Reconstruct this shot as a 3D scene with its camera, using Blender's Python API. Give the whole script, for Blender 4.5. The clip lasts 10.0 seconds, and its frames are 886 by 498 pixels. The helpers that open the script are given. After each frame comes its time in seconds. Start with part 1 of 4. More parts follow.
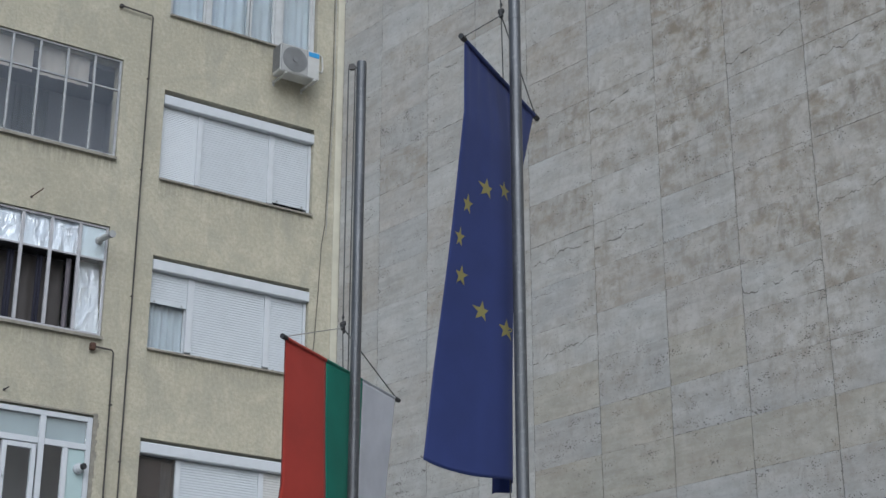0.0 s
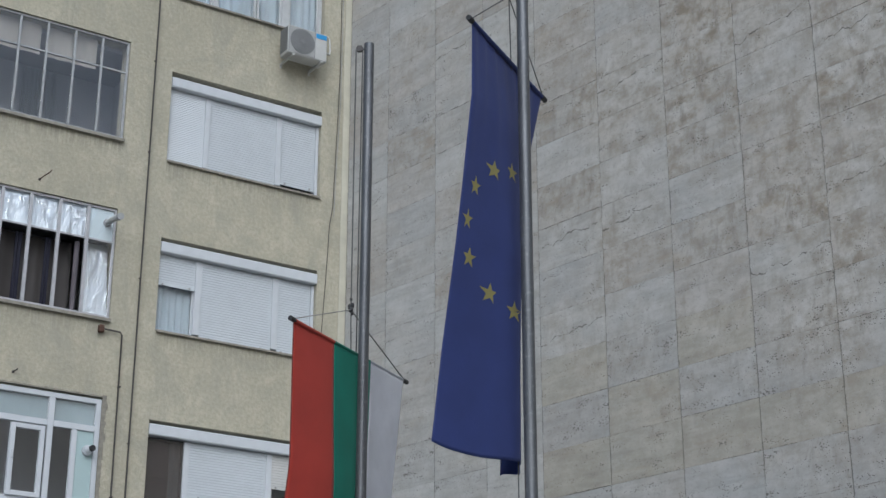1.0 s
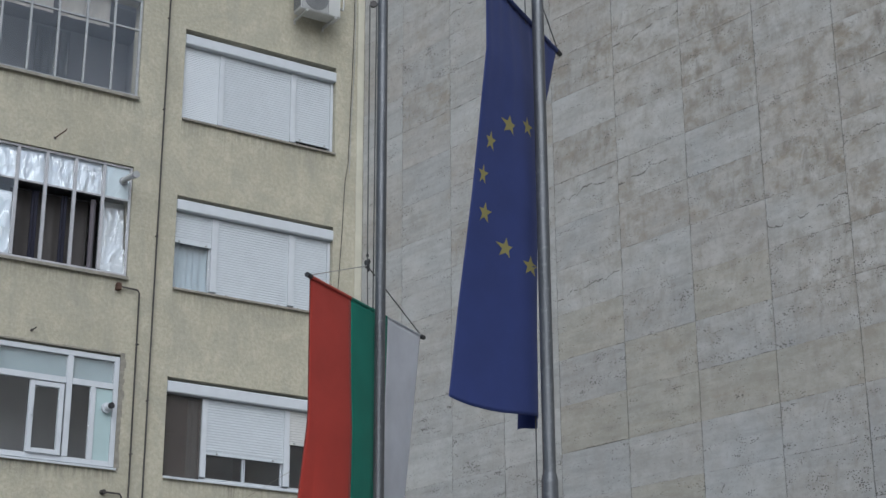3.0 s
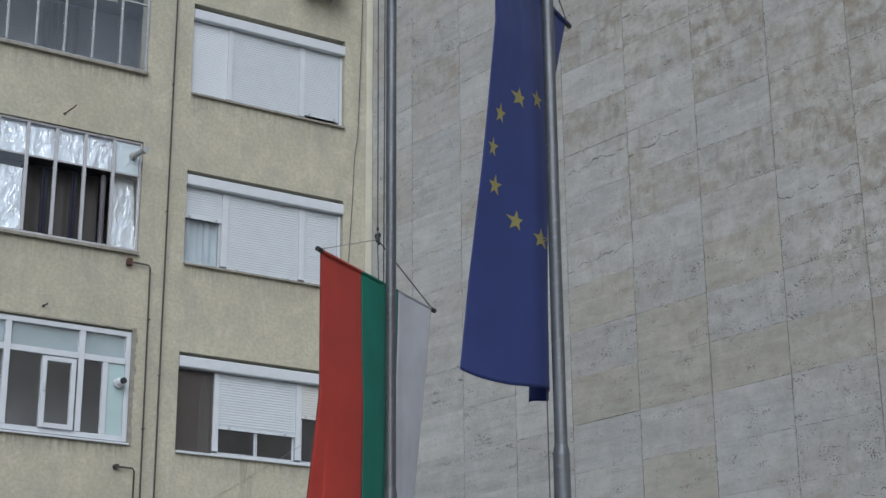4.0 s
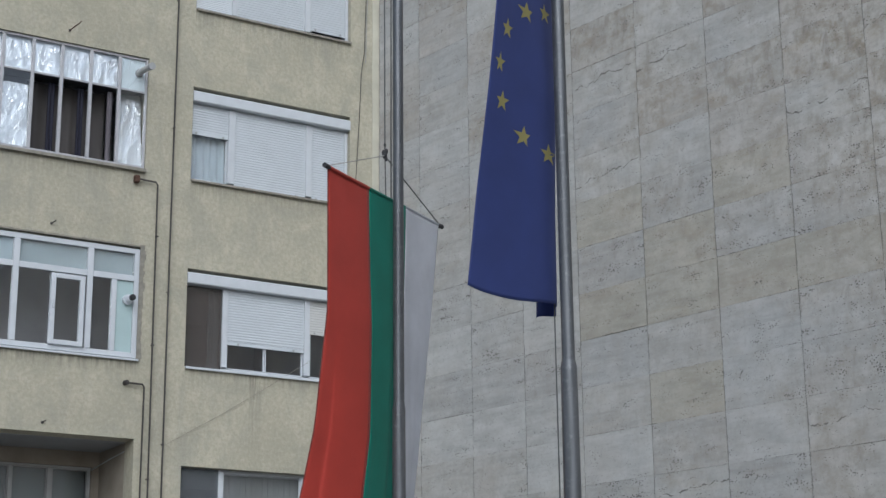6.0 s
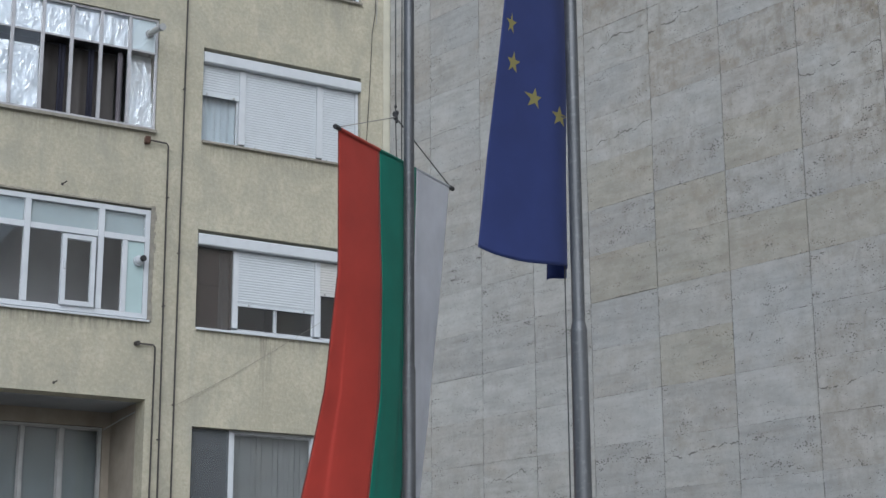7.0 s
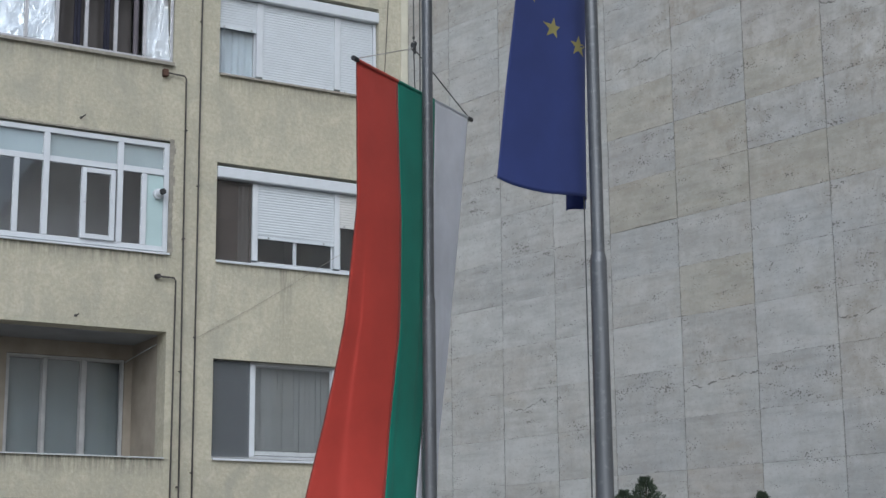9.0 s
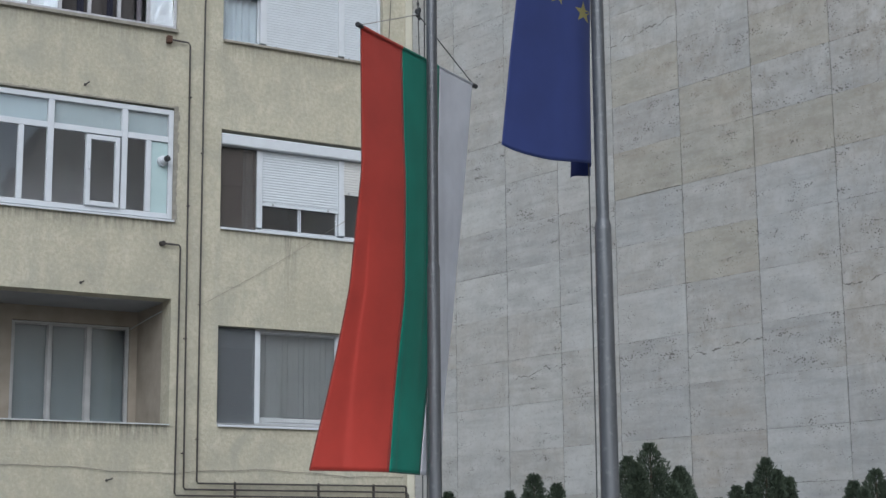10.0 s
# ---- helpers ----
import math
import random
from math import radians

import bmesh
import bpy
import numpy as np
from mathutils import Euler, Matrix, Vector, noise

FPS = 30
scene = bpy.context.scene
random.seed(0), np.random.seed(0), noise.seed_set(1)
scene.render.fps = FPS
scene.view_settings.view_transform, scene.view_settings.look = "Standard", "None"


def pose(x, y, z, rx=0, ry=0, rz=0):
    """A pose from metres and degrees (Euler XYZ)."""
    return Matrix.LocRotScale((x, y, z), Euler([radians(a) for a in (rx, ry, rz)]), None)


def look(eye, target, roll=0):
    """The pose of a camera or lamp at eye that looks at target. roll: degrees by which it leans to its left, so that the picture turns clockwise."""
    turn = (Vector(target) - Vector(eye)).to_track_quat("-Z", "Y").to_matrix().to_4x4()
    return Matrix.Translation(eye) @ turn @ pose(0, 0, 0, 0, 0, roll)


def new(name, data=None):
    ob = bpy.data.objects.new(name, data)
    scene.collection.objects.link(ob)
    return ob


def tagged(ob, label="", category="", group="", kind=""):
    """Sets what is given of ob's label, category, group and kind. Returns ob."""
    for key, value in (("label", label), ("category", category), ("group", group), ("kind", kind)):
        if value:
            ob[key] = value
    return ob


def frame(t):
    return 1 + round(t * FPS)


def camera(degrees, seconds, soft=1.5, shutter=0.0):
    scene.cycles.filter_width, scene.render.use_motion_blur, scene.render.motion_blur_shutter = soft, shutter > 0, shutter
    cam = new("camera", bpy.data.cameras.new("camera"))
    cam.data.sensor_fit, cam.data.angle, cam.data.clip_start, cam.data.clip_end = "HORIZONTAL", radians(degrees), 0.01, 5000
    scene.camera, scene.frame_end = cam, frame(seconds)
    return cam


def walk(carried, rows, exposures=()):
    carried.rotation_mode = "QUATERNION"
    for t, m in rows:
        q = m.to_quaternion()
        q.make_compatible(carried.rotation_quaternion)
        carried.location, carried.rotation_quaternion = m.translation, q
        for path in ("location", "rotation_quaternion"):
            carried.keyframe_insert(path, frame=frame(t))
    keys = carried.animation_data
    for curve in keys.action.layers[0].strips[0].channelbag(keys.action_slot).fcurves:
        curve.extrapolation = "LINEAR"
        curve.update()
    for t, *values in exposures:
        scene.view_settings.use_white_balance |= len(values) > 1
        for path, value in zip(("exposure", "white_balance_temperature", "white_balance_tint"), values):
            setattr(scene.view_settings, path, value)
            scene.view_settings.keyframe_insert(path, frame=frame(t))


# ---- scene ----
cam = camera(30.24, 10.0, soft=1.5)
# seconds, yaw, pitch, lean: the camera stands on one spot and tilts down
ROWS = [
    (0.0, 0.0, 21.736, 0.004), (0.5, 0.135, 21.442, -0.019), (1.0, 0.295, 21.104, -0.032), (1.5, 0.46, 20.712, -0.094),
    (2.0, 0.565, 20.249, 0.019), (2.5, 0.702, 19.883, 0.106), (4.0, 1.281, 18.614, 0.486), (4.5, 1.398, 17.894, 0.476),
    (5.0, 1.464, 17.087, 0.493), (5.5, 1.469, 16.387, 0.592), (7.0, 1.972, 14.355, 0.325), (7.5, 2.102, 13.814, 0.172),
    (8.0, 2.325, 13.258, 0.346), (8.5, 2.554, 12.605, 0.564), (9.0, 2.68, 11.964, 0.502), (9.5, 2.782, 11.417, 0.497),
    (10.0, 2.852, 10.809, 0.502),
]
EYE = 1.6
walk(cam, [(t, pose(0, 0, EYE, 0, 0, yaw) @ pose(0, 0, 0, 90 + pitch) @ pose(0, 0, 0, 0, 0, -lean)) for t, yaw, pitch, lean in ROWS],
     exposures=[(0.0, -0.32, 5570.0, 7.2), (2.5, -0.38, 5570.0, 7.2), (5.5, -0.32, 5570.0, 7.2), (8.0, -0.22, 5570.0, 7.2), (10.0, -0.20, 5570.0, 7.2)])

# ---- light: an overcast afternoon ----
SUN_UP, SUN_ROUND = 38.0, 176.0
world = bpy.data.worlds.new("overcast_sky")
scene.world = world
world.use_nodes = True
wn = world.node_tree
wn.nodes.clear()
sky = wn.nodes.new("ShaderNodeTexSky")
sky.sky_type, sky.sun_disc = "NISHITA", False
sky.sun_elevation, sky.sun_rotation = radians(SUN_UP), radians(SUN_ROUND)
sky.air_density, sky.dust_density = 1.2, 4.0
hsv = wn.nodes.new("ShaderNodeHueSaturation")
hsv.inputs["Saturation"].default_value = 0.62
back = wn.nodes.new("ShaderNodeBackground")
back.inputs["Strength"].default_value = 0.115
out = wn.nodes.new("ShaderNodeOutputWorld")
wn.links.new(sky.outputs[0], hsv.inputs["Color"])
wn.links.new(hsv.outputs[0], back.inputs["Color"])
wn.links.new(back.outputs[0], out.inputs["Surface"])
sun = new("sun", bpy.data.lights.new("sun", "SUN"))
sun.data.energy, sun.data.angle, sun.data.color = 1.5, radians(60), (1.0, 0.985, 0.97)
sun_way = Vector((math.sin(radians(SUN_ROUND)) * math.cos(radians(SUN_UP)), math.cos(radians(SUN_ROUND)) * math.cos(radians(SUN_UP)), math.sin(radians(SUN_UP))))
sun.matrix_world = look(sun_way * 60, (0, 0, 0))


# ---- materials ----
class Mat:
    """A node material with short calls for its nodes."""

    def __init__(self, name):
        self.m = bpy.data.materials.new(name)
        self.m.use_nodes = True
        self.t = self.m.node_tree
        self.t.nodes.clear()
        self.out = self.add("ShaderNodeOutputMaterial")
        self.bsdf = self.add("ShaderNodeBsdfPrincipled")
        self.link(self.bsdf.outputs[0], self.out.inputs["Surface"])

    def add(self, kind, **values):
        node = self.t.nodes.new(kind)
        for key, value in values.items():
            node.inputs[key].default_value = value
        return node

    def link(self, a, b):
        self.t.links.new(a, b)

    def put(self, **values):
        for key, value in values.items():
            socket = self.bsdf.inputs[key.replace("_", " ")]
            if hasattr(value, "links"):
                self.link(value, socket)
            else:
                socket.default_value = value

    def coords(self, which="Object", scale=(1, 1, 1), turn=(0, 0, 0), shift=None):
        tc = self.add("ShaderNodeTexCoord")
        mp = self.add("ShaderNodeMapping", Scale=scale, Rotation=[radians(a) for a in turn])
        source = self.add("ShaderNodeNewGeometry").outputs["Position"] if which == "World" else tc.outputs[which]
        if shift is not None:
            addv = self.add("ShaderNodeVectorMath")
            self.link(source, addv.inputs[0])
            self.link(shift, addv.inputs[1])
            source = addv.outputs[0]
        self.link(source, mp.inputs["Vector"])
        return mp.outputs[0]

    def noise(self, where, scale, detail=4.0, rough=0.55, warp=0.0):
        n = self.add("ShaderNodeTexNoise", Scale=scale, Detail=detail, Roughness=rough, Distortion=warp)
        self.link(where, n.inputs["Vector"])
        return n.outputs[0]

    def ramp(self, value, stops):
        r = self.add("ShaderNodeValToRGB")
        while len(r.color_ramp.elements) < len(stops):
            r.color_ramp.elements.new(0.5)
        for e, (p, c) in zip(r.color_ramp.elements, stops):
            e.position = p
            e.color = (*c, 1) if isinstance(c, tuple) else (c, c, c, 1)
        self.link(value, r.inputs[0])
        return r.outputs[0]

    def mix(self, factor, a, b, blend="MIX"):
        n = self.t.nodes.new("ShaderNodeMix")
        n.data_type, n.blend_type = "RGBA", blend
        for value, socket in ((factor, n.inputs[0]), (a, n.inputs[6]), (b, n.inputs[7])):
            if hasattr(value, "links"):
                self.link(value, socket)
            elif isinstance(value, tuple):
                socket.default_value = (*value, 1)
            else:
                socket.default_value = value
        return n.outputs[2]

    def math(self, op, a, b):
        n = self.t.nodes.new("ShaderNodeMath")
        n.operation = op
        for value, socket in ((a, n.inputs[0]), (b, n.inputs[1])):
            if hasattr(value, "links"):
                self.link(value, socket)
            else:
                socket.default_value = value
        return n.outputs[0]

    def random(self):
        return self.add("ShaderNodeObjectInfo").outputs["Random"]

    def bump(self, height, strength, distance=0.01, onto=None):
        b = self.add("ShaderNodeBump", Strength=strength, Distance=distance)
        self.link(height, b.inputs["Height"])
        if onto is not None:
            self.link(onto, b.inputs["Normal"])
        self.link(b.outputs[0], self.bsdf.inputs["Normal"])
        return b.outputs[0]


def plain(name, colour, rough=0.5, metal=0.0, vary=0.08, scale=6.0, grain=0.15, fine=120.0):
    m = Mat(name)
    at = m.coords()
    n = m.noise(at, scale)
    low = tuple(c * (1 - vary) for c in colour)
    high = tuple(min(1, c * (1 + vary)) for c in colour)
    m.put(Base_Color=m.ramp(n, [(0.3, low), (0.7, high)]), Roughness=rough, Metallic=metal)
    m.bump(m.noise(at, fine, 2.0), grain, 0.002)
    return m.m


SOOT = [(-7.3, -3.88, 3.49, 0.30, 0.9), (-7.3, -3.9, 6.35, 0.22, 0.7), (-7.3, -3.88, 9.15, 0.3, 0.4), (-7.3, -3.88, 12.01, 0.35, 0.5),
        (-3.17, -0.5, 6.33, 0.35, 0.35), (-3.17, -0.5, 9.13, 0.35, 0.4), (-3.17, -0.5, 11.87, 0.4, 0.4), (-3.17, -0.5, 14.72, 0.4, 0.35), (-2.15, -1.95, 6.33, 1.5, 0.5)]


def make_plaster():
    m = Mat("roughcast_plaster")
    at = m.coords()
    streaky = m.coords(scale=(1.6, 1.6, 0.28))
    broad = m.noise(at, 0.55, 5.0, 0.6, 0.6)
    patch = m.noise(at, 2.6, 7.0, 0.68, 0.5)
    blot = m.noise(at, 8.0, 5.0, 0.7, 0.3)
    runs = m.noise(streaky, 2.2, 6.0, 0.65, 0.3)
    grain = m.noise(at, 17.0, 5.0, 0.7)
    colour = m.ramp(broad, [(0.30, (0.390, 0.364, 0.278)), (0.50, (0.470, 0.434, 0.330)), (0.72, (0.525, 0.488, 0.375))])
    colour = m.mix(m.ramp(patch, [(0.34, 0.45), (0.56, 0.0)]), colour, (0.398, 0.376, 0.293))
    colour = m.mix(m.ramp(patch, [(0.52, 0.0), (0.72, 0.55)]), colour, (0.597, 0.560, 0.445))
    colour = m.mix(m.ramp(blot, [(0.34, 0.3), (0.50, 0.0)]), colour, (0.390, 0.364, 0.280))
    colour = m.mix(m.ramp(runs, [(0.52, 0.0), (0.72, 0.5)]), colour, (0.345, 0.329, 0.274))
    colour = m.mix(m.ramp(grain, [(0.52, 0.0), (0.66, 0.25)]), colour, (0.634, 0.594, 0.471))
    colour = m.mix(m.ramp(grain, [(0.38, 0.4), (0.52, 0.0)]), colour, (0.342, 0.320, 0.243))
    dirt = m.noise(m.coords(scale=(1.0, 1.0, 0.7)), 1.4, 7.0, 0.7, 0.8)
    colour = m.mix(m.ramp(dirt, [(0.48, 0.0), (0.68, 0.6)]), colour, (0.33, 0.318, 0.262))
    # soot washed down from the sills
    xyz = m.add("ShaderNodeSeparateXYZ")
    m.link(m.add("ShaderNodeTexCoord").outputs["Object"], xyz.inputs[0])
    drips = m.ramp(m.noise(m.coords(scale=(9.0, 9.0, 0.7)), 2.2, 4.0, 0.7), [(0.38, 0.0), (0.62, 1.0)])
    for x0, x1, z, long, strength in SOOT:
        below = m.ramp(m.math("DIVIDE", m.math("SUBTRACT", z, xyz.outputs[2]), long), [(0.0, 0.0), (0.001, 1.0), (0.25, 0.7), (1.0, 0.0)])
        within = m.math("MULTIPLY", m.math("GREATER_THAN", xyz.outputs[0], x0), m.math("LESS_THAN", xyz.outputs[0], x1))
        colour = m.mix(m.math("MULTIPLY", m.math("MULTIPLY", m.math("MULTIPLY", below, within), drips), strength), colour, (0.13, 0.125, 0.105))
    m.put(Base_Color=colour, Roughness=0.95)
    b = m.bump(m.noise(at, 17.0, 5.0, 0.66), 0.5, 0.035)
    m.bump(patch, 0.35, 0.05, b)
    return m.m


def make_stone(name, tone, stain=0.2, pits=0.3, crack=0.0, smudge=0.2, ochre=0.1):
    """One sort of travertine slab: its ground tone and how stained, pitted, cracked and smudged it is."""
    m = Mat(name)
    rnd = m.random()
    wide = m.add("ShaderNodeCombineXYZ")
    m.link(m.math("MULTIPLY", rnd, 37.0), wide.inputs[0])
    m.link(m.math("MULTIPLY", rnd, 91.0), wide.inputs[2])
    shift = wide.outputs[0]

    def lot(k):
        return m.math("FRACT", m.math("MULTIPLY", rnd, k), 0.0)

    at = m.coords(shift=shift)
    whole = m.coords("World")
    own = m.add("ShaderNodeSeparateXYZ")
    m.link(m.add("ShaderNodeTexCoord").outputs["Object"], own.inputs[0])
    along_x, up_z = own.outputs[0], own.outputs[2]
    light = m.ramp(lot(23.7), [(0.0, tuple(c * 0.93 for c in tone)), (1.0, tuple(c * 1.06 for c in tone))])
    pale = tuple(min(0.62, c * 1.18 + 0.02) for c in tone)
    dull = tuple(c * 0.76 for c in tone)
    # soft clouds, then faint level bedding
    cloud = m.noise(m.coords(scale=(0.9, 0.9, 1.3), shift=shift), 2.4, 6.0, 0.64, 0.12)
    colour = m.mix(m.ramp(cloud, [(0.47, 0.0), (0.66, 0.55)]), light, pale)
    colour = m.mix(m.ramp(cloud, [(0.33, 0.42), (0.50, 0.0)]), colour, dull)
    bed = m.noise(m.coords(scale=(0.4, 0.4, 3.4), turn=(0, -1.5, 0), shift=shift), 2.4, 5.0, 0.6, 0.3)
    colour = m.mix(m.ramp(bed, [(0.51, 0.0), (0.66, 0.55)]), colour, pale)
    colour = m.mix(m.ramp(bed, [(0.33, 0.6), (0.47, 0.0)]), colour, dull)
    # tints that drift over many slabs
    tint = m.noise(whole, 0.8, 4.0, 0.55, 0.4)
    colour = m.mix(m.ramp(tint, [(0.50, 0.0), (0.70, 0.28)]), colour, (0.40, 0.355, 0.31))
    colour = m.mix(m.ramp(tint, [(0.30, 0.25), (0.48, 0.0)]), colour, (0.43, 0.435, 0.43))
    # brown stains and upright smudges, more of them towards the wall's top and right
    blot = m.noise(m.coords(scale=(1.0, 1.0, 1.25), shift=shift), 3.1, 6.0, 0.66, 0.12)
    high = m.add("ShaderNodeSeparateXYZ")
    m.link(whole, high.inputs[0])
    # grows towards the wall's top and right; also blends in pale cream
    top_right = m.math("ADD", m.noise(whole, 0.75, 6.0, 0.6), m.math("MULTIPLY", m.math("SUBTRACT", high.outputs[2], 7.5), 0.03))
    top_right = m.math("ADD", top_right, m.math("MULTIPLY", m.math("SUBTRACT", high.outputs[0], 2.5), 0.07))
    top_right = m.ramp(top_right, [(0.44, 0.0), (0.84, 0.62)])
    colour = m.mix(top_right, colour, (0.515, 0.476, 0.415))
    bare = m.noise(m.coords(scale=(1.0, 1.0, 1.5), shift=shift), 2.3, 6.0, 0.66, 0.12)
    colour = m.mix(m.math("MULTIPLY", m.ramp(bare, [(0.48, 0.0), (0.62, 1.0)]), top_right), colour, (0.60, 0.595, 0.575))
    stained = m.math("ADD", top_right, stain)
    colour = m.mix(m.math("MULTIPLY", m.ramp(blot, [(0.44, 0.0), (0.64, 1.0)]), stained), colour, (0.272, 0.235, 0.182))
    drip = m.noise(m.coords(scale=(2.6, 2.6, 0.9), shift=shift), 3.2, 5.0, 0.65, 0.4)
    colour = m.mix(m.math("MULTIPLY", m.ramp(drip, [(0.50, 0.0), (0.66, 1.0)]), m.math("ADD", smudge, m.math("MULTIPLY", top_right, 0.6))), colour, (0.235, 0.21, 0.18))
    rust = m.noise(m.coords(scale=(0.7, 0.7, 2.2), shift=shift), 1.9, 4.0, 0.6, 0.4)
    colour = m.mix(m.math("MULTIPLY", m.ramp(rust, [(0.54, 0.0), (0.70, 1.0)]), ochre), colour, (0.35, 0.27, 0.165))
    speck = m.noise(m.coords(scale=(1, 1, 1.4), shift=shift), 17.0, 5.0, 0.75)
    colour = m.mix(m.ramp(speck, [(0.32, 0.5), (0.46, 0.0)]), colour, (0.27, 0.26, 0.235))
    colour = m.mix(m.ramp(speck, [(0.56, 0.0), (0.72, 0.35)]), colour, (0.57, 0.575, 0.565))
    # small pits, gathered in level swarms
    cells = m.add("ShaderNodeTexVoronoi", Scale=30.0)
    m.link(m.coords(scale=(1.0, 1.0, 1.35), shift=shift), cells.inputs["Vector"])
    swarm = m.noise(m.coords(scale=(0.7, 0.7, 2.0), shift=shift), 3.4, 4.0, 0.62)
    sizes = m.math("MULTIPLY", m.math("ADD", swarm, -0.462 + 0.075 * pits), 1.7)
    hole = m.ramp(m.math("SUBTRACT", sizes, cells.outputs["Distance"]), [(0.0, 0.0), (0.05, 1.0)])
    # one broken crack that climbs along the slab
    bend = m.noise(m.coords(scale=(1, 0, 0), shift=shift), 2.6, 4.0, 0.6)
    path = m.math("ADD", m.math("MULTIPLY", bend, 0.42), m.math("MULTIPLY", along_x, 0.10))
    path = m.math("ADD", path, m.math("MULTIPLY", lot(83.3), 0.2))
    away = m.math("ABSOLUTE", m.math("SUBTRACT", up_z, path), 0.0)
    thick = m.ramp(m.noise(at, 8.0, 3.0), [(0.42, 0.0), (0.66, 0.014)])
    split = m.math("MULTIPLY", m.math("LESS_THAN", away, thick), crack)
    # grime caught in the upright joint and, thinner, along the bed joint
    chips = m.ramp(m.noise(m.coords(scale=(1, 1, 1), shift=shift), 6.0, 4.0, 0.7), [(0.36, 0.001), (0.66, 0.022)])
    grime = m.math("MAXIMUM", m.math("LESS_THAN", along_x, chips), m.math("LESS_THAN", up_z, m.math("MULTIPLY", m.math("SUBTRACT", chips, 0.011), 1.0)))
    dark = m.math("MAXIMUM", m.math("MULTIPLY", hole, 0.75), m.math("MAXIMUM", m.math("MULTIPLY", split, 0.75), m.math("MULTIPLY", grime, 0.58)))
    colour = m.mix(dark, colour, (0.075, 0.067, 0.056))
    m.put(Base_Color=colour, Roughness=0.72)
    b = m.bump(m.math("SUBTRACT", 1.0, dark), 0.5, 0.008)
    m.bump(m.noise(at, 60.0, 4.0, 0.7), 0.25, 0.004, b)
    return m.m


def make_cloth(name, colour, glow=0.26):
    m = Mat(name)
    at = m.coords()
    n = m.noise(at, 2.5, 4.0)
    colour_a = m.ramp(n, [(0.3, tuple(c * 0.9 for c in colour)), (0.7, tuple(c * 1.08 for c in colour))])
    m.put(Base_Color=colour_a, Roughness=0.75, Sheen_Weight=0.1)
    weave = m.bump(m.noise(at, 300.0, 2.0), 0.15, 0.002)
    through_light = m.add("ShaderNodeBsdfTranslucent")
    m.link(colour_a, through_light.inputs["Color"])
    m.link(weave, through_light.inputs["Normal"])
    mixed = m.add("ShaderNodeMixShader", Fac=glow)
    m.link(m.bsdf.outputs[0], mixed.inputs[1])
    m.link(through_light.outputs[0], mixed.inputs[2])
    m.link(mixed.outputs[0], m.out.inputs["Surface"])
    return m.m


def make_foil():
    m = Mat("crumpled_foil")
    at = m.coords(scale=(1, 1, 0.7))
    ridges = m.add("ShaderNodeTexVoronoi", Scale=4.0)
    ridges.feature = "DISTANCE_TO_EDGE"
    warp = m.add("ShaderNodeVectorMath")
    scatter = m.t.nodes.new("ShaderNodeTexNoise")
    scatter.inputs["Scale"].default_value = 5.0
    m.link(at, scatter.inputs["Vector"])
    m.link(at, warp.inputs[0])
    m.link(scatter.outputs["Color"], warp.inputs[1])
    m.link(warp.outputs[0], ridges.inputs["Vector"])
    m.put(Base_Color=(0.80, 0.83, 0.84, 1), Metallic=1.0, Roughness=0.30)
    b = m.bump(m.ramp(ridges.outputs["Distance"], [(0.0, 1.0), (0.05, 0.0)]), 0.42, 0.011)
    m.bump(m.noise(at, 3.0, 3.0, 0.5, 1.2), 0.18, 0.025, b)
    return m.m


def make_glass(name, tint=(1, 1, 1), rough=0.0):
    m = Mat(name)
    m.put(Base_Color=(*tint, 1), Roughness=rough, Transmission_Weight=1.0, IOR=1.7)
    m.bump(m.noise(m.coords(), 1.7, 2.0), 0.06, 0.02)
    return m.m


def make_ground():
    m = Mat("paving")
    at = m.coords("World")
    n = m.noise(at, 0.7, 6.0, 0.6)
    m.put(Base_Color=m.ramp(n, [(0.3, (0.13, 0.128, 0.12)), (0.7, (0.21, 0.205, 0.195))]), Roughness=0.9)
    m.bump(m.noise(at, 40.0, 4.0), 0.5, 0.01)
    return m.m


def make_steel():
    m = Mat("galvanised_steel")
    at = m.coords()
    streak = m.noise(m.coords(scale=(6, 6, 0.5)), 3.0, 5.0, 0.6)
    spangle = m.noise(at, 22.0, 3.0, 0.6)
    colour = m.ramp(streak, [(0.3, (0.09, 0.094, 0.10)), (0.7, (0.16, 0.165, 0.175))])
    colour = m.mix(m.ramp(spangle, [(0.55, 0.0), (0.75, 0.35)]), colour, (0.28, 0.288, 0.296))
    m.put(Base_Color=colour, Metallic=0.45, Roughness=0.42)
    m.bump(spangle, 0.1, 0.004)
    return m.m


def make_needles():
    m = Mat("conifer_green")
    at = m.coords()
    tint = m.ramp(m.noise(at, 7.0, 3.0), [(0.3, (0.030, 0.044, 0.028)), (0.7, (0.062, 0.084, 0.052))])
    isl = m.add("ShaderNodeNewGeometry").outputs["Random Per Island"]
    m.put(Base_Color=m.mix(m.ramp(isl, [(0.0, 0.0), (1.0, 0.45)]), tint, (0.075, 0.095, 0.06)), Roughness=0.7)
    return m.m


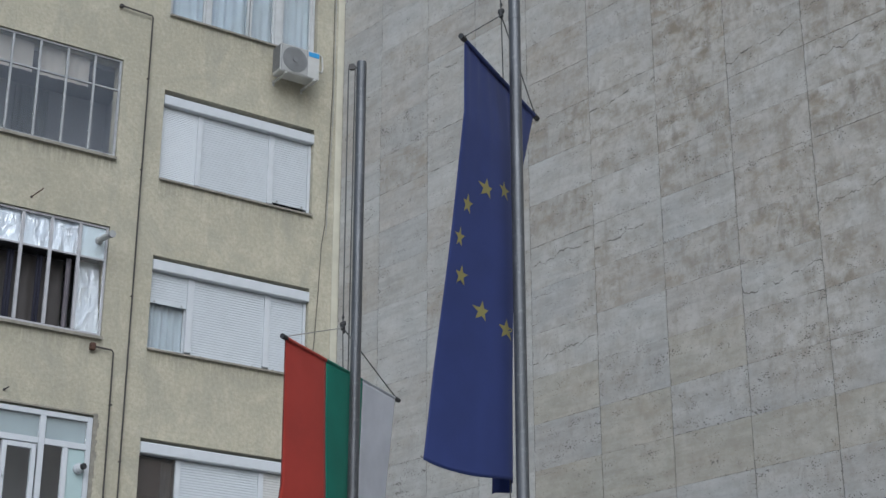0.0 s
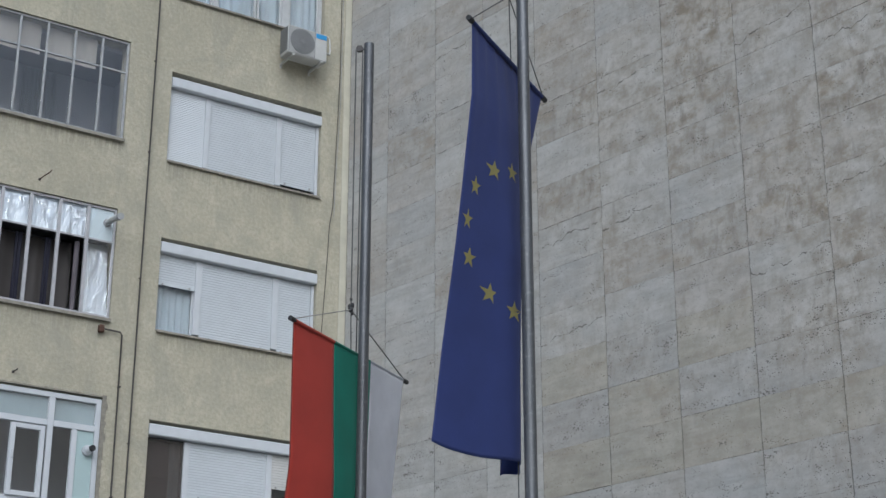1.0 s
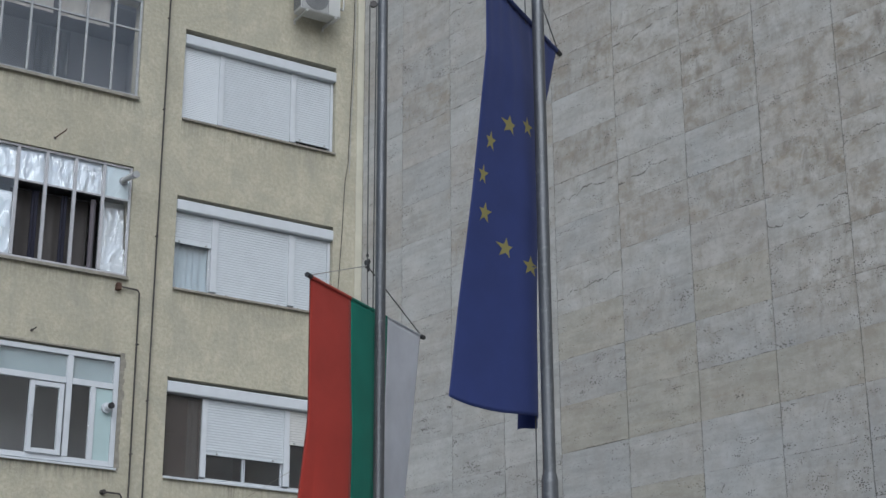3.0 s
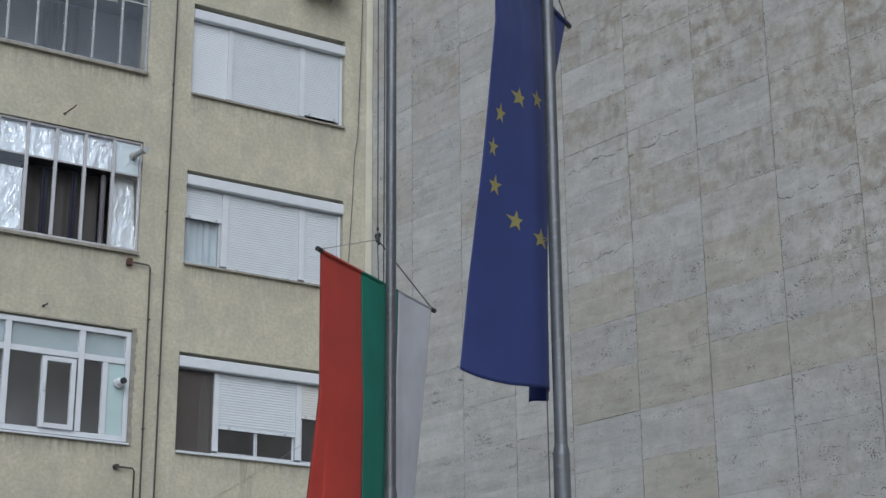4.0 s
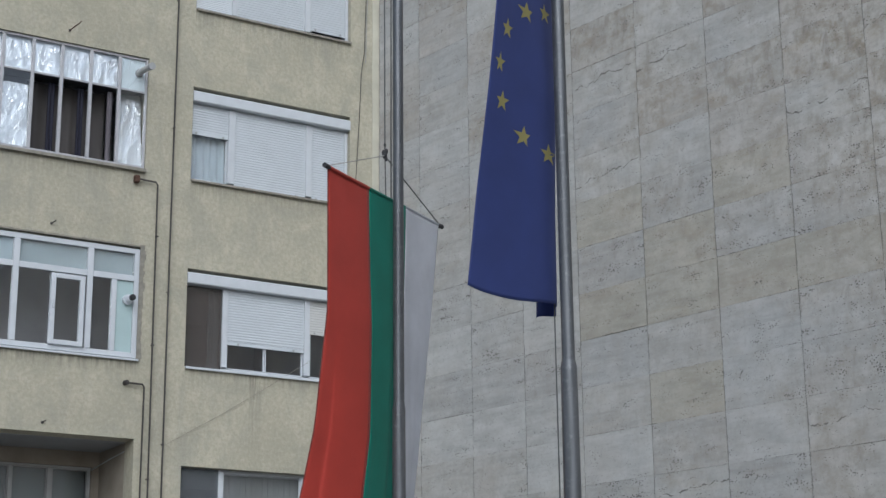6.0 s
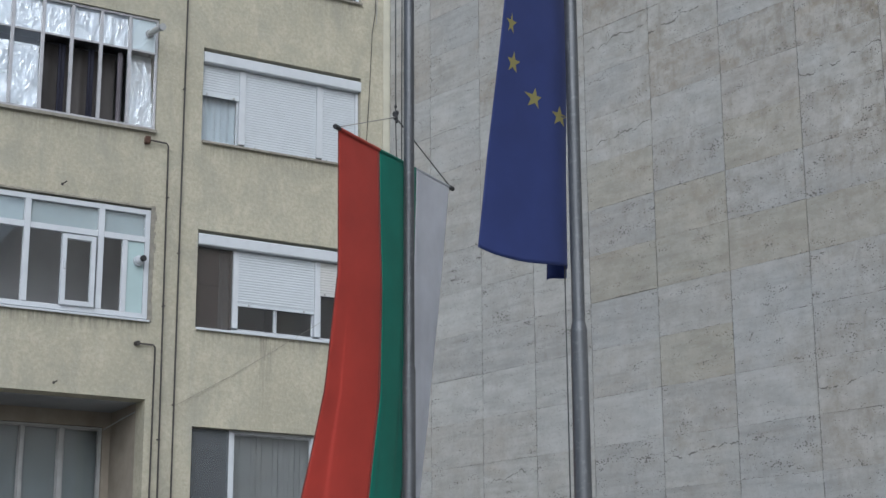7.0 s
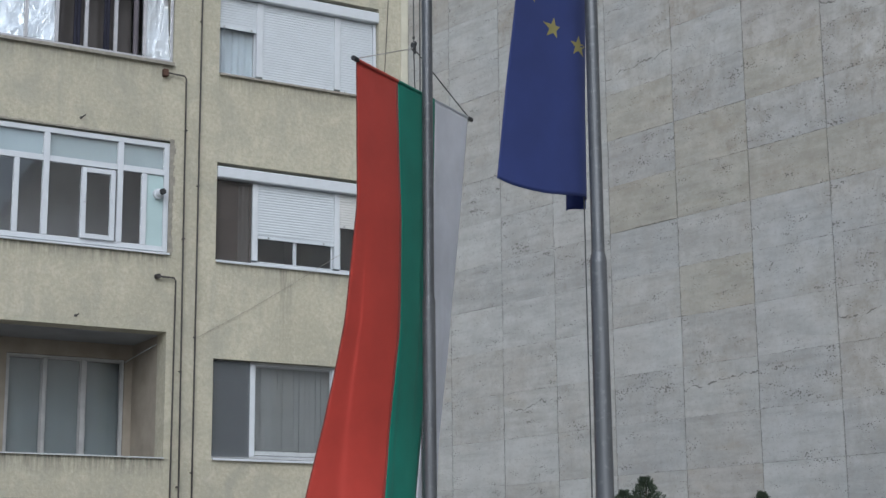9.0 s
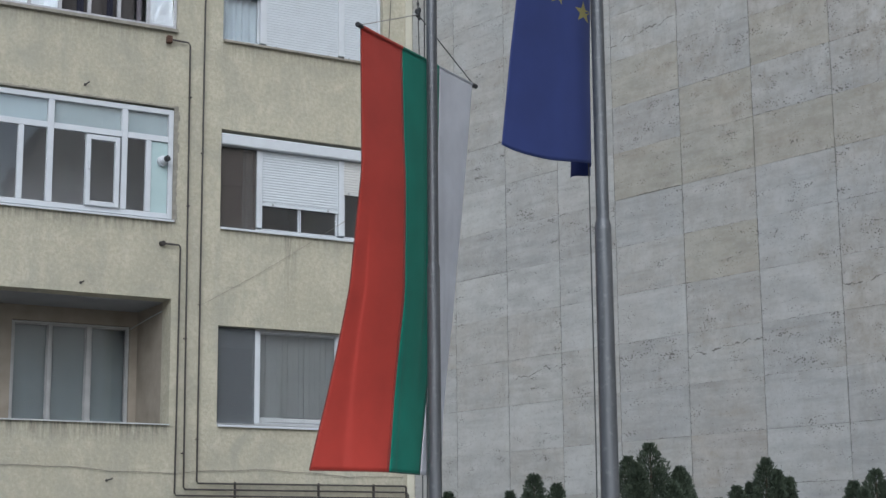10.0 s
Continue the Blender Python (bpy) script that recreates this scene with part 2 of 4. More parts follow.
PLASTER, GROUND, STEEL, FOIL, NEEDLES = make_plaster(), make_ground(), make_steel(), make_foil(), make_needles()
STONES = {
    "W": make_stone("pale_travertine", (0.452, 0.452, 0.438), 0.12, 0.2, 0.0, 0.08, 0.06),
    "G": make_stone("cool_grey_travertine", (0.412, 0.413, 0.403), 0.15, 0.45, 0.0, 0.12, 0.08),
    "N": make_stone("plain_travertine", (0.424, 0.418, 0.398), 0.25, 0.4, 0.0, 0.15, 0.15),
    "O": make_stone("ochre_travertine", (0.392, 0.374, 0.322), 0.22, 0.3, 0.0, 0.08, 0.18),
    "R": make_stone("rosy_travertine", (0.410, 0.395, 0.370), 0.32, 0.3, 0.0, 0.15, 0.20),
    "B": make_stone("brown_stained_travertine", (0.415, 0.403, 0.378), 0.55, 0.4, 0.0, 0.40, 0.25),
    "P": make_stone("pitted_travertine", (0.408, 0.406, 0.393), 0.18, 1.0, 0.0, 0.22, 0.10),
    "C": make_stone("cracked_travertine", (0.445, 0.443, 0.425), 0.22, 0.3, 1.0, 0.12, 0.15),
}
JOINT = plain("joint_mortar", (0.27, 0.26, 0.24), 0.95)
EDGE_PLASTER = plain("pale_edge_plaster", (0.54, 0.515, 0.415), 0.95, vary=0.1, scale=3.0, grain=0.5, fine=60)
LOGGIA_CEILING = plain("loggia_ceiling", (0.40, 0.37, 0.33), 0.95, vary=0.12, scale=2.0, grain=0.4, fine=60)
DRAPE = make_cloth("brown_drape", (0.085, 0.075, 0.072), 0.1)
PVC = plain("white_pvc", (0.585, 0.605, 0.63), 0.35, vary=0.04)
PVC_OLD = plain("weathered_pvc", (0.50, 0.51, 0.51), 0.45, vary=0.1)
FRAME_GREY = plain("dull_window_paint", (0.40, 0.40, 0.40), 0.5, vary=0.12, scale=5)
PALE_FRAME = plain("pale_lilac_paint", (0.44, 0.435, 0.45), 0.5, vary=0.12, scale=9)
SHUTTER = plain("white_shutter", (0.575, 0.605, 0.63), 0.45, vary=0.03, grain=0.05)
SHUTTER_PALE = plain("pale_shutter", (0.68, 0.71, 0.735), 0.45, vary=0.02, grain=0.03)
CREAM = plain("cream_shutter", (0.57, 0.565, 0.545), 0.45, vary=0.03, grain=0.05)
GREY_PAINT = plain("grey_paint", (0.36, 0.365, 0.37), 0.55, vary=0.15, scale=14)
SILL_CONCRETE = plain("sill_concrete", (0.27, 0.25, 0.21), 0.9, vary=0.2, scale=12)
DARK_PIPE = plain("dark_pipe", (0.055, 0.048, 0.045), 0.6, vary=0.2)
RUST = plain("rust", (0.085, 0.045, 0.03), 0.9, vary=0.3, scale=30)
ROPE = plain("rope", (0.10, 0.10, 0.10), 0.9)
PALE_ROPE = plain("pale_rope", (0.30, 0.29, 0.27), 0.9)
BLACK = plain("black_plastic", (0.03, 0.03, 0.032), 0.5)
AC_WHITE = plain("ac_paint", (0.50, 0.50, 0.48), 0.45, vary=0.07)
AC_DARK = plain("ac_grille", (0.20, 0.203, 0.205), 0.6)
AC_RING = plain("ac_ring", (0.225, 0.228, 0.23), 0.6)
AC_PANEL = plain("ac_fan_panel", (0.37, 0.37, 0.36), 0.5, vary=0.1)
LOGO_BLUE = plain("logo_blue", (0.05, 0.30, 0.62), 0.4)
ROOM = plain("room_paint", (0.32, 0.325, 0.335), 0.9, vary=0.1, scale=1.5)
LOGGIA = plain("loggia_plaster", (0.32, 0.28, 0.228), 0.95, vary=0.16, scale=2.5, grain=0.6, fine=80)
NET = make_cloth("net_curtain", (0.68, 0.77, 0.82), 0.4)
BEIGE = make_cloth("beige_curtain", (0.55, 0.51, 0.44), 0.4)
BLIND = make_cloth("blind_cloth", (0.25, 0.26, 0.255), 0.3)
LILAC_CLOTH = make_cloth("dull_lilac_cloth", (0.13, 0.115, 0.13), 0.1)
DARK_CLOTH = make_cloth("dark_curtain", (0.011, 0.011, 0.028), 0.1)
LOGGIA_CLOTH = make_cloth("loggia_curtain", (0.18, 0.22, 0.235), 0.2)
GLASS = make_glass("window_glass")
FILM = plain("pale_window_film", (0.33, 0.39, 0.40), 0.25, vary=0.05, scale=3)
FLUE_PANEL = plain("pale_flue_panel", (0.60, 0.67, 0.69), 0.3, vary=0.05, scale=3)
OPAL = plain("opal_panel", (0.42, 0.53, 0.53), 0.3, vary=0.04, scale=3)
RED = make_cloth("red_cloth", (0.50, 0.050, 0.032), 0.2)
GREEN = make_cloth("green_cloth", (0.012, 0.25, 0.175))
WHITE = make_cloth("white_cloth", (0.74, 0.75, 0.80))
BLUE = make_cloth("blue_cloth", (0.033, 0.052, 0.20))
YELLOW = make_cloth("yellow_print", (0.31, 0.275, 0.095), 0.2)
def make_screen(name, colour, cover):
    m = Mat(name)
    m.put(Base_Color=(*colour, 1), Roughness=0.8)
    clear = m.add("ShaderNodeBsdfTransparent")
    mixed = m.add("ShaderNodeMixShader", Fac=cover)
    m.link(clear.outputs[0], mixed.inputs[1])
    m.link(m.bsdf.outputs[0], mixed.inputs[2])
    m.link(mixed.outputs[0], m.out.inputs["Surface"])
    return m.m


SCREEN = make_screen("insect_mesh", (0.145, 0.155, 0.165), 0.5)
SCREEN_BROWN = make_screen("brown_mesh", (0.105, 0.09, 0.08), 0.55)
BARK = plain("bark", (0.09, 0.07, 0.05), 0.95, vary=0.3, scale=20)


# ---- mesh helpers ----
def finish(name, bm, material, smooth=False):
    me = bpy.data.meshes.new(name)
    if smooth:
        for f in bm.faces:
            f.smooth = len(f.verts) <= 4
            if len(f.verts) > 4:
                for e in f.edges:
                    e.smooth = False
    bm.to_mesh(me)
    bm.free()
    me.materials.append(material)
    return new(name, me)


def part(name, bm, material, parent, label="", smooth=False):
    ob = finish(name, bm, material, smooth)
    ob.parent = parent
    if label:
        ob["label"] = label
    return ob


def thing(name, m, label, category, group="", kind=""):
    ob = new(name)
    ob.empty_display_size = 0.1
    ob.matrix_world = m
    return tagged(ob, label, category, group, kind)


def box(bm, x0, x1, y0, y1, z0, z1, bevel=0.0):
    made = bmesh.ops.create_cube(bm, size=1.0)
    vs = made["verts"]
    for v in vs:
        v.co = Vector((x0 + (v.co.x + 0.5) * (x1 - x0), y0 + (v.co.y + 0.5) * (y1 - y0), z0 + (v.co.z + 0.5) * (z1 - z0)))
    if bevel:
        edges = list({e for v in vs for e in v.link_edges})
        bmesh.ops.bevel(bm, geom=edges, offset=bevel, segments=1, affect="EDGES")
    return bm


def boxed(x0, x1, y0, y1, z0, z1, bevel=0.004):
    return box(bmesh.new(), x0, x1, y0, y1, z0, z1, bevel)


def frame_bars(x0, x1, y0, y1, z0, z1, w, bevel=0.004):
    """A rectangular frame of four butted bars."""
    bm = bmesh.new()
    box(bm, x0, x0 + w, y0, y1, z0, z1, bevel)
    box(bm, x1 - w, x1, y0, y1, z0, z1, bevel)
    box(bm, x0 + w, x1 - w, y0, y1, z0, z0 + w, bevel)
    box(bm, x0 + w, x1 - w, y0, y1, z1 - w, z1, bevel)
    return bm


def tube(points, radius, sides=8, bm=None):
    """A round bar along points; radius may be a list."""
    bm = bm or bmesh.new()
    pts = [Vector(p) for p in points]
    rad = radius if isinstance(radius, (list, tuple)) else [radius] * len(pts)
    rings = []
    for i, p in enumerate(pts):
        way = (pts[min(i + 1, len(pts) - 1)] - pts[max(i - 1, 0)]).normalized()
        side = way.cross(Vector((0.3, 0.9, 0.31))).normalized()
        if abs(way.z) > 0.95:
            side = way.cross(Vector((0, 1, 0))).normalized()
        up = side.cross(way)
        rings.append([bm.verts.new(p + rad[i] * (math.cos(a) * side + math.sin(a) * up)) for a in (2 * math.pi * k / sides for k in range(sides))])
    for a, b in zip(rings, rings[1:]):
        for k in range(sides):
            bm.faces.new((a[k], a[(k + 1) % sides], b[(k + 1) % sides], b[k]))
    bm.faces.new(rings[0])
    bm.faces.new(rings[-1])
    bmesh.ops.recalc_face_normals(bm, faces=bm.faces)
    return bm


def disc(bm, centre, axis, radius, depth, sides=20):
    c, a = Vector(centre), Vector(axis).normalized()
    return tube([c - a * depth / 2, c + a * depth / 2], radius, sides, bm)


# ---- axes of the two walls: x along the wall, y into the building, z up; they meet at the corner ----
CORNER = Vector((-1.6967, 24.6417, 0))


def wall_frame(ax, ay):
    m = Matrix(((ax, -ay, 0, CORNER.x), (ay, ax, 0, CORNER.y), (0, 0, 1, 0), (0, 0, 0, 1)))
    return m


FLAT = wall_frame(0.83617, 0.54847)
OFFICE = wall_frame(0.66599, -0.74596)

# ---- ground ----
bm = bmesh.new()
bmesh.ops.create_grid(bm, x_segments=24, y_segments=24, size=900)
ground = tagged(finish("ground", bm, GROUND), "grey weathered paving in front of the buildings", "ground", kind="structure")

# ---- apartment building ----
SILLS = [3.53, 6.36, 9.17, 11.90, 14.76]
HEADS = [4.935, 7.785, 10.60, 13.36, 16.20]
U0, U1 = -3.172, -0.505
L0, L1 = -7.36, -3.885
WALL_T = 0.34
GAPS = [0.0, 0.032, 0.038, 0.062, 0.0]  # open slot between shutter box and lintel
OPENINGS = [(U0, U1, a, b + g) for a, b, g in zip(SILLS, HEADS, GAPS)]
OPENINGS += [(L0, L1, 3.51, 5.262), (L0, L1, 6.385, 8.03), (L0, L1, 9.20, 10.935), (L0, L1, 12.06, 13.73)]


def pierced_wall(x0, x1, z0, z1, thick, holes):
    bm = bmesh.new()
    xs = sorted({x0, x1, *(h[0] for h in holes), *(h[1] for h in holes)})
    zs = sorted({z0, z1, *(h[2] for h in holes), *(h[3] for h in holes)})

    def hole(i, j):
        if not (0 <= i < len(xs) - 1 and 0 <= j < len(zs) - 1):
            return True
        x, z = (xs[i] + xs[i + 1]) / 2, (zs[j] + zs[j + 1]) / 2
        return any(h[0] < x < h[1] and h[2] < z < h[3] for h in holes)

    cache = {}

    def vert(i, j, k):
        if (i, j, k) not in cache:
            cache[i, j, k] = bm.verts.new((xs[i], k * thick, zs[j]))
        return cache[i, j, k]

    for i in range(len(xs) - 1):
        for j in range(len(zs) - 1):
            if hole(i, j):
                continue
            bm.faces.new([vert(i, j, 0), vert(i + 1, j, 0), vert(i + 1, j + 1, 0), vert(i, j + 1, 0)])
            bm.faces.new([vert(i, j, 1), vert(i, j + 1, 1), vert(i + 1, j + 1, 1), vert(i + 1, j, 1)])
            for (di, dj), ends in {(-1, 0): ((i, j), (i, j + 1)), (1, 0): ((i + 1, j), (i + 1, j + 1)), (0, -1): ((i, j), (i + 1, j)), (0, 1): ((i, j + 1), (i + 1, j + 1))}.items():
                if hole(i + di, j + dj):
                    a, b = ends
                    bm.faces.new([vert(*a, 0), vert(*b, 0), vert(*b, 1), vert(*a, 1)])
    bmesh.ops.recalc_face_normals(bm, faces=bm.faces)
    return bm


wall = finish("wall_apartments", pierced_wall(-12.0, 0.0, 0.0, 18.6, WALL_T, OPENINGS), PLASTER)
wall.matrix_world = FLAT
tagged(wall, "stained yellowish grey roughcast wall of an apartment block", "wall", kind="structure")
roof = finish("roof", boxed(-12.3, 0.05, -0.3, 8.3, 18.6, 18.85, 0.02), SILL_CONCRETE)
roof.matrix_world = FLAT
tagged(roof, "flat concrete roof slab of the apartment block", "roof", kind="structure")
for name, dims in {"wall_apartments_back": (-12.0, 0.0, 8.0, 8.2, 0, 18.6), "wall_apartments_end": (-12.2, -12.0, 0.0, 8.2, 0, 18.6)}.items():
    ob = finish(name, boxed(*dims, 0.01), PLASTER)
    ob.matrix_world = FLAT
    tagged(ob, "plain roughcast outer wall of the apartment block", "wall", kind="structure")
# rooms behind the windows
for k, z in enumerate([2.62, 5.45, 8.27, 11.0, 13.86, 16.7]):
    ob = finish("floor", boxed(-11.98, -0.02, WALL_T + 0.004, 7.98, z - 0.2, z, 0.01), ROOM)
    ob.matrix_world = FLAT
    tagged(ob, "bare floor slab inside the apartment block", "floor", kind="structure")
    if k < 5:
        for x0, x1, y0, y1 in ((-3.60, -3.48, WALL_T + 0.004, 4.2), (-11.98, -0.02, 4.204, 4.3), (-7.62, -7.5, WALL_T + 0.004, 4.2), (-0.14, -0.02, WALL_T + 0.004, 4.2)):
            top = 2.59 if k != 4 else 2.6
            ob = finish("wall_inside", boxed(x0, x1, y0, y1, z + 0.004, z + top, 0.004), ROOM)
            ob.matrix_world = FLAT
            tagged(ob, "dim painted inner wall of a flat", "wall", kind="structure")
for z in (5.45, 8.27, 11.0):
    ob = finish("wall_inside", boxed(-7.496, -3.604, 1.35, 1.45, z + 0.004, z + 2.59, 0.004), ROOM)
    ob.matrix_world = FLAT
    tagged(ob, "dim painted inner wall behind the glazed loggia", "wall", kind="structure")
strip = finish("trim", boxed(-0.115, 0.03, -0.016, -0.003, 0.0, 18.6, 0.006), EDGE_PLASTER)
strip.matrix_world = FLAT
tagged(strip, "pale plaster strip down the building's edge", "trim", kind="structure")


def pane(x0, x1, y, z0, z1, parent, material=None, name="pane", label=""):
    ob = part(name, boxed(x0, x1, y, y + 0.008, z0, z1, 0.001), material or GLASS, parent, label)
    if material is None:
        ob.visible_shadow = False
    return ob


def shutter_curtain(x0, x1, y, z0, z1, parent, material=None, pitch=0.04):
    """A lowered roller shutter: rounded slats, an end bar and two stops."""
    bm = bmesh.new()
    z, rows = z1, []
    while z > z0 + 0.045:
        low = max(z - pitch, z0 + 0.045)
        rows += [(z, 0.0), (z - 0.15 * pitch, -0.0055), (low + 0.3 * pitch, -0.0065), (low + 0.08 * pitch, 0.0)]
        z = low
    pts = [(bm.verts.new((x0, y + d, h)), bm.verts.new((x1, y + d, h))) for h, d in rows]
    for (a, b), (c, d) in zip(pts, pts[1:]):
        bm.faces.new((a, c, d, b))
    box(bm, x0, x1, y + 0.003, y + 0.008, z0 + 0.04, z1)
    box(bm, x0, x1, y - 0.010, y + 0.008, z0, z0 + 0.045, 0.003)
    ob = part("roller_shutter", bm, material or SHUTTER, parent)
    for fx in (0.14, 0.86):
        x = x0 + fx * (x1 - x0)
        part("stop", boxed(x - 0.012, x + 0.012, y - 0.032, y - 0.010, z0 + 0.012, z0 + 0.035, 0.004), GREY_PAINT, ob, "small grey rubber stop")
    return ob


def shutter_box(x0, x1, z0, z1, parent):
    bm = bmesh.new()
    prof = [(0.19, z0), (-0.006, z0), (-0.016, z0 + 0.012), (-0.016, z1 - 0.02), (0.004, z1), (0.19, z1)]
    ends = [[bm.verts.new((x, py, pz)) for py, pz in prof] for x in (x0, x1)]
    for k in range(len(prof)):
        n = (k + 1) % len(prof)
        bm.faces.new((ends[0][k], ends[0][n], ends[1][n], ends[1][k]))
    bm.faces.new(ends[0])
    bm.faces.new(ends[1])
    bmesh.ops.recalc_face_normals(bm, faces=bm.faces)
    return part("shutter_box", bm, PVC, parent)


def sill(x0, x1, z, parent, material, reach=0.05, thick=0.035):
    bm = bmesh.new()
    prof = [(0.14, z + 0.012), (-reach, z - 0.004), (-reach, z - thick), (-reach + 0.02, z - thick), (-0.003, z - 0.012), (0.14, z - 0.006)]
    ends = [[bm.verts.new((x, py, pz)) for py, pz in prof] for x in (x0, x1)]
    for k in range(len(prof)):
        n = (k + 1) % len(prof)
        bm.faces.new((ends[0][k], ends[0][n], ends[1][n], ends[1][k]))
    bm.faces.new(ends[0])
    bm.faces.new(ends[1])
    bmesh.ops.recalc_face_normals(bm, faces=bm.faces)
    return part("window_sill", bm, material, parent)


def cloth_sheet(x0, x1, y, z0, z1, material, name, label, folds=9, depth=0.03, parent_m=None):
    bm = bmesh.new()
    n = folds * 6
    rows = []
    for j in range(5):
        z = z1 + (z0 - z1) * j / 4
        rows.append([bm.verts.new((x0 + (x1 - x0) * i / n, y + depth * (0.6 + 0.4 * j / 4) * math.sin(i / n * folds * 2 * math.pi + 0.7 * math.sin(i * 0.37)), z)) for i in range(n + 1)])
    for a, b in zip(rows, rows[1:]):
        for i in range(n):
            bm.faces.new((a[i], a[i + 1], b[i + 1], b[i]))
    ob = finish(name, bm, material, True)
    ob.matrix_world = FLAT
    return tagged(ob, label, "curtain" if "blind" not in name else "blind")


Y = 0.085  # front face of the sashes, behind the wall's face
MULLIONS = {1: ((-2.568, -2.483), (-1.226, -1.138)), 2: ((-2.545, -2.44), (-1.239, -1.136)), 3: ((-2.54, -2.455), (-1.285, -1.19))}


def shutter_window(index, label, sill_material, drops):
    """A three-bay window with a shutter box; drops give how far each shutter is let down."""
    z0, z1 = SILLS[index], HEADS[index]
    w = thing("window_%d" % (index + 1), FLAT, label, "window", kind="structure")
    shutter_box(U0 + 0.006, U1 - 0.004, z1 - 0.19, z1 - 0.022, w)
    part("window_frame", frame_bars(U0 + 0.004, U1 - 0.004, Y + 0.03, Y + 0.10, z0 + 0.014, z1 - 0.20, 0.032), PVC, w)
    top, low = z1 - 0.20, z0 + 0.016
    (m0, m1), (m2, m3) = MULLIONS[index]
    for a, b in MULLIONS[index]:
        part("mullion", boxed(a, b, Y - 0.012, Y + 0.09, low + 0.05, top), PVC, w)
    part("mullion", boxed(-0.565, -0.512, Y - 0.012, Y + 0.028, low, top), PVC, w)
    for (a, b), drop in zip(((U0, m0), (m1, m2), (m3, U1)), drops):
        right = b if b != U1 else -0.567
        left = a if a != U0 else U0 + 0.012
        if drop > 0:
            shutter_curtain(left + 0.002, right - 0.002, Y + 0.012, top + (low - top) * drop + (0.004 if drop == 1 else 0), top, w, CREAM if index == 1 and b == U1 else SHUTTER_PALE if index == 3 and a == U0 else SHUTTER, 0.03 if index == 3 and a == U0 else 0.04)
        lo, hi = low + 0.034, top - 0.056
        if drop == 0:
            part("insect_screen", boxed(left, right - 0.003, Y + 0.018, Y + 0.022, low, top, 0.0), SCREEN_BROWN, w, "dark grey insect screen")
        elif drop < 1:
            bars = [(left + 0.024, right - 0.004)] if right - left < 1 else [(left + 0.01, (left + right) / 2 - 0.006), ((left + right) / 2 + 0.006, right - 0.01)]
            for p, q in bars:
                sash = part("sash", frame_bars(p, q, Y + 0.036, Y + 0.085, lo, hi, 0.016), PVC, w)
                pane(p + 0.016, q - 0.016, Y + 0.055, lo + 0.016, hi - 0.016, sash)
        else:
            pane(left + 0.06, right - 0.03, Y + 0.05, lo, hi, w)
    sill(U0 + 0.002, U1 - 0.002, z0, w, sill_material)
    return w


shutter_window(3, "wide white window with three lowered roller shutters", SILL_CONCRETE, (1.0, 1.0, 0.93))
shutter_window(2, "wide white window with one shutter half raised over a curtain", SILL_CONCRETE, (0.40, 1.0, 1.0))
shutter_window(1, "wide white window with half-lowered shutters and a dark open bay", PVC, (0.0, 0.68, 0.43))
cloth_sheet(U0 + 0.04, -2.56, 0.21, 9.12, 10.4, NET, "curtain", "pale net curtain hanging behind the window", 5)
cloth_sheet(-2.72, -2.56, 0.26, 6.3, 7.6, NET, "curtain", "narrow grey curtain at the edge of the dark bay", 2)

note = finish("paper", boxed(-0.73, -0.655, Y + 0.066, Y + 0.07, 6.68, 6.79, 0.0), PVC_OLD)
note.matrix_world = FLAT
tagged(note, "small white paper stuck inside the window glass", "paper")

# window without shutters on the lowest visible floor
w = thing("window_1", FLAT, "wide white window with vertical blinds behind the glass", "window", kind="structure")
z0, z1 = SILLS[0], HEADS[0]
part("window_frame", frame_bars(U0 + 0.004, U1 - 0.004, Y + 0.02, Y + 0.09, z0 + 0.014, z1 - 0.004, 0.03), FRAME_GREY, w)
for a, b in ((-2.556, -2.478), (-1.24, -1.15)):
    part("mullion", boxed(a, b, Y + 0.012, Y + 0.088, z0 + 0.045, z1 - 0.035), PVC, w)
for a, b in ((U0 + 0.036, -2.558), (-2.476, -1.242), (-1.148, U1 - 0.036)):
    sash = part("sash", frame_bars(a, b, Y + 0.03, Y + 0.08, z0 + 0.046, z1 - 0.036, 0.012), PVC, w)
    pane(a + 0.012, b - 0.012, Y + 0.05, z0 + 0.058, z1 - 0.048, sash)
part("insect_screen", boxed(U0 + 0.01, -2.56, Y + 0.01, Y + 0.014, z0 + 0.03, z1 - 0.01, 0.0), SCREEN, w, "dark grey insect screen")
sill(U0 + 0.002, U1 - 0.002, z0, w, PVC)
part("inner_sill", boxed(-2.47, -0.56, 0.17, 0.32, 3.60, 3.665, 0.006), PVC_OLD, w)
blind = thing("vertical_blind", FLAT, "grey vertical blind hanging behind the window", "blind")
for k in range(22):
    x = -2.46 + k * 0.088
    bm = boxed(-0.046, 0.046, -0.001, 0.001, 0, 1.2, 0.0)
    ob = part("slat", bm, BLIND, blind)
    ob.matrix_local = pose(x, 0.24, 3.68, 0, 0, 8 + 5 * math.sin(k * 1.7))
part("rail", boxed(-2.5, -0.55, 0.27, 0.33, 4.885, 4.92, 0.003), PVC, blind)

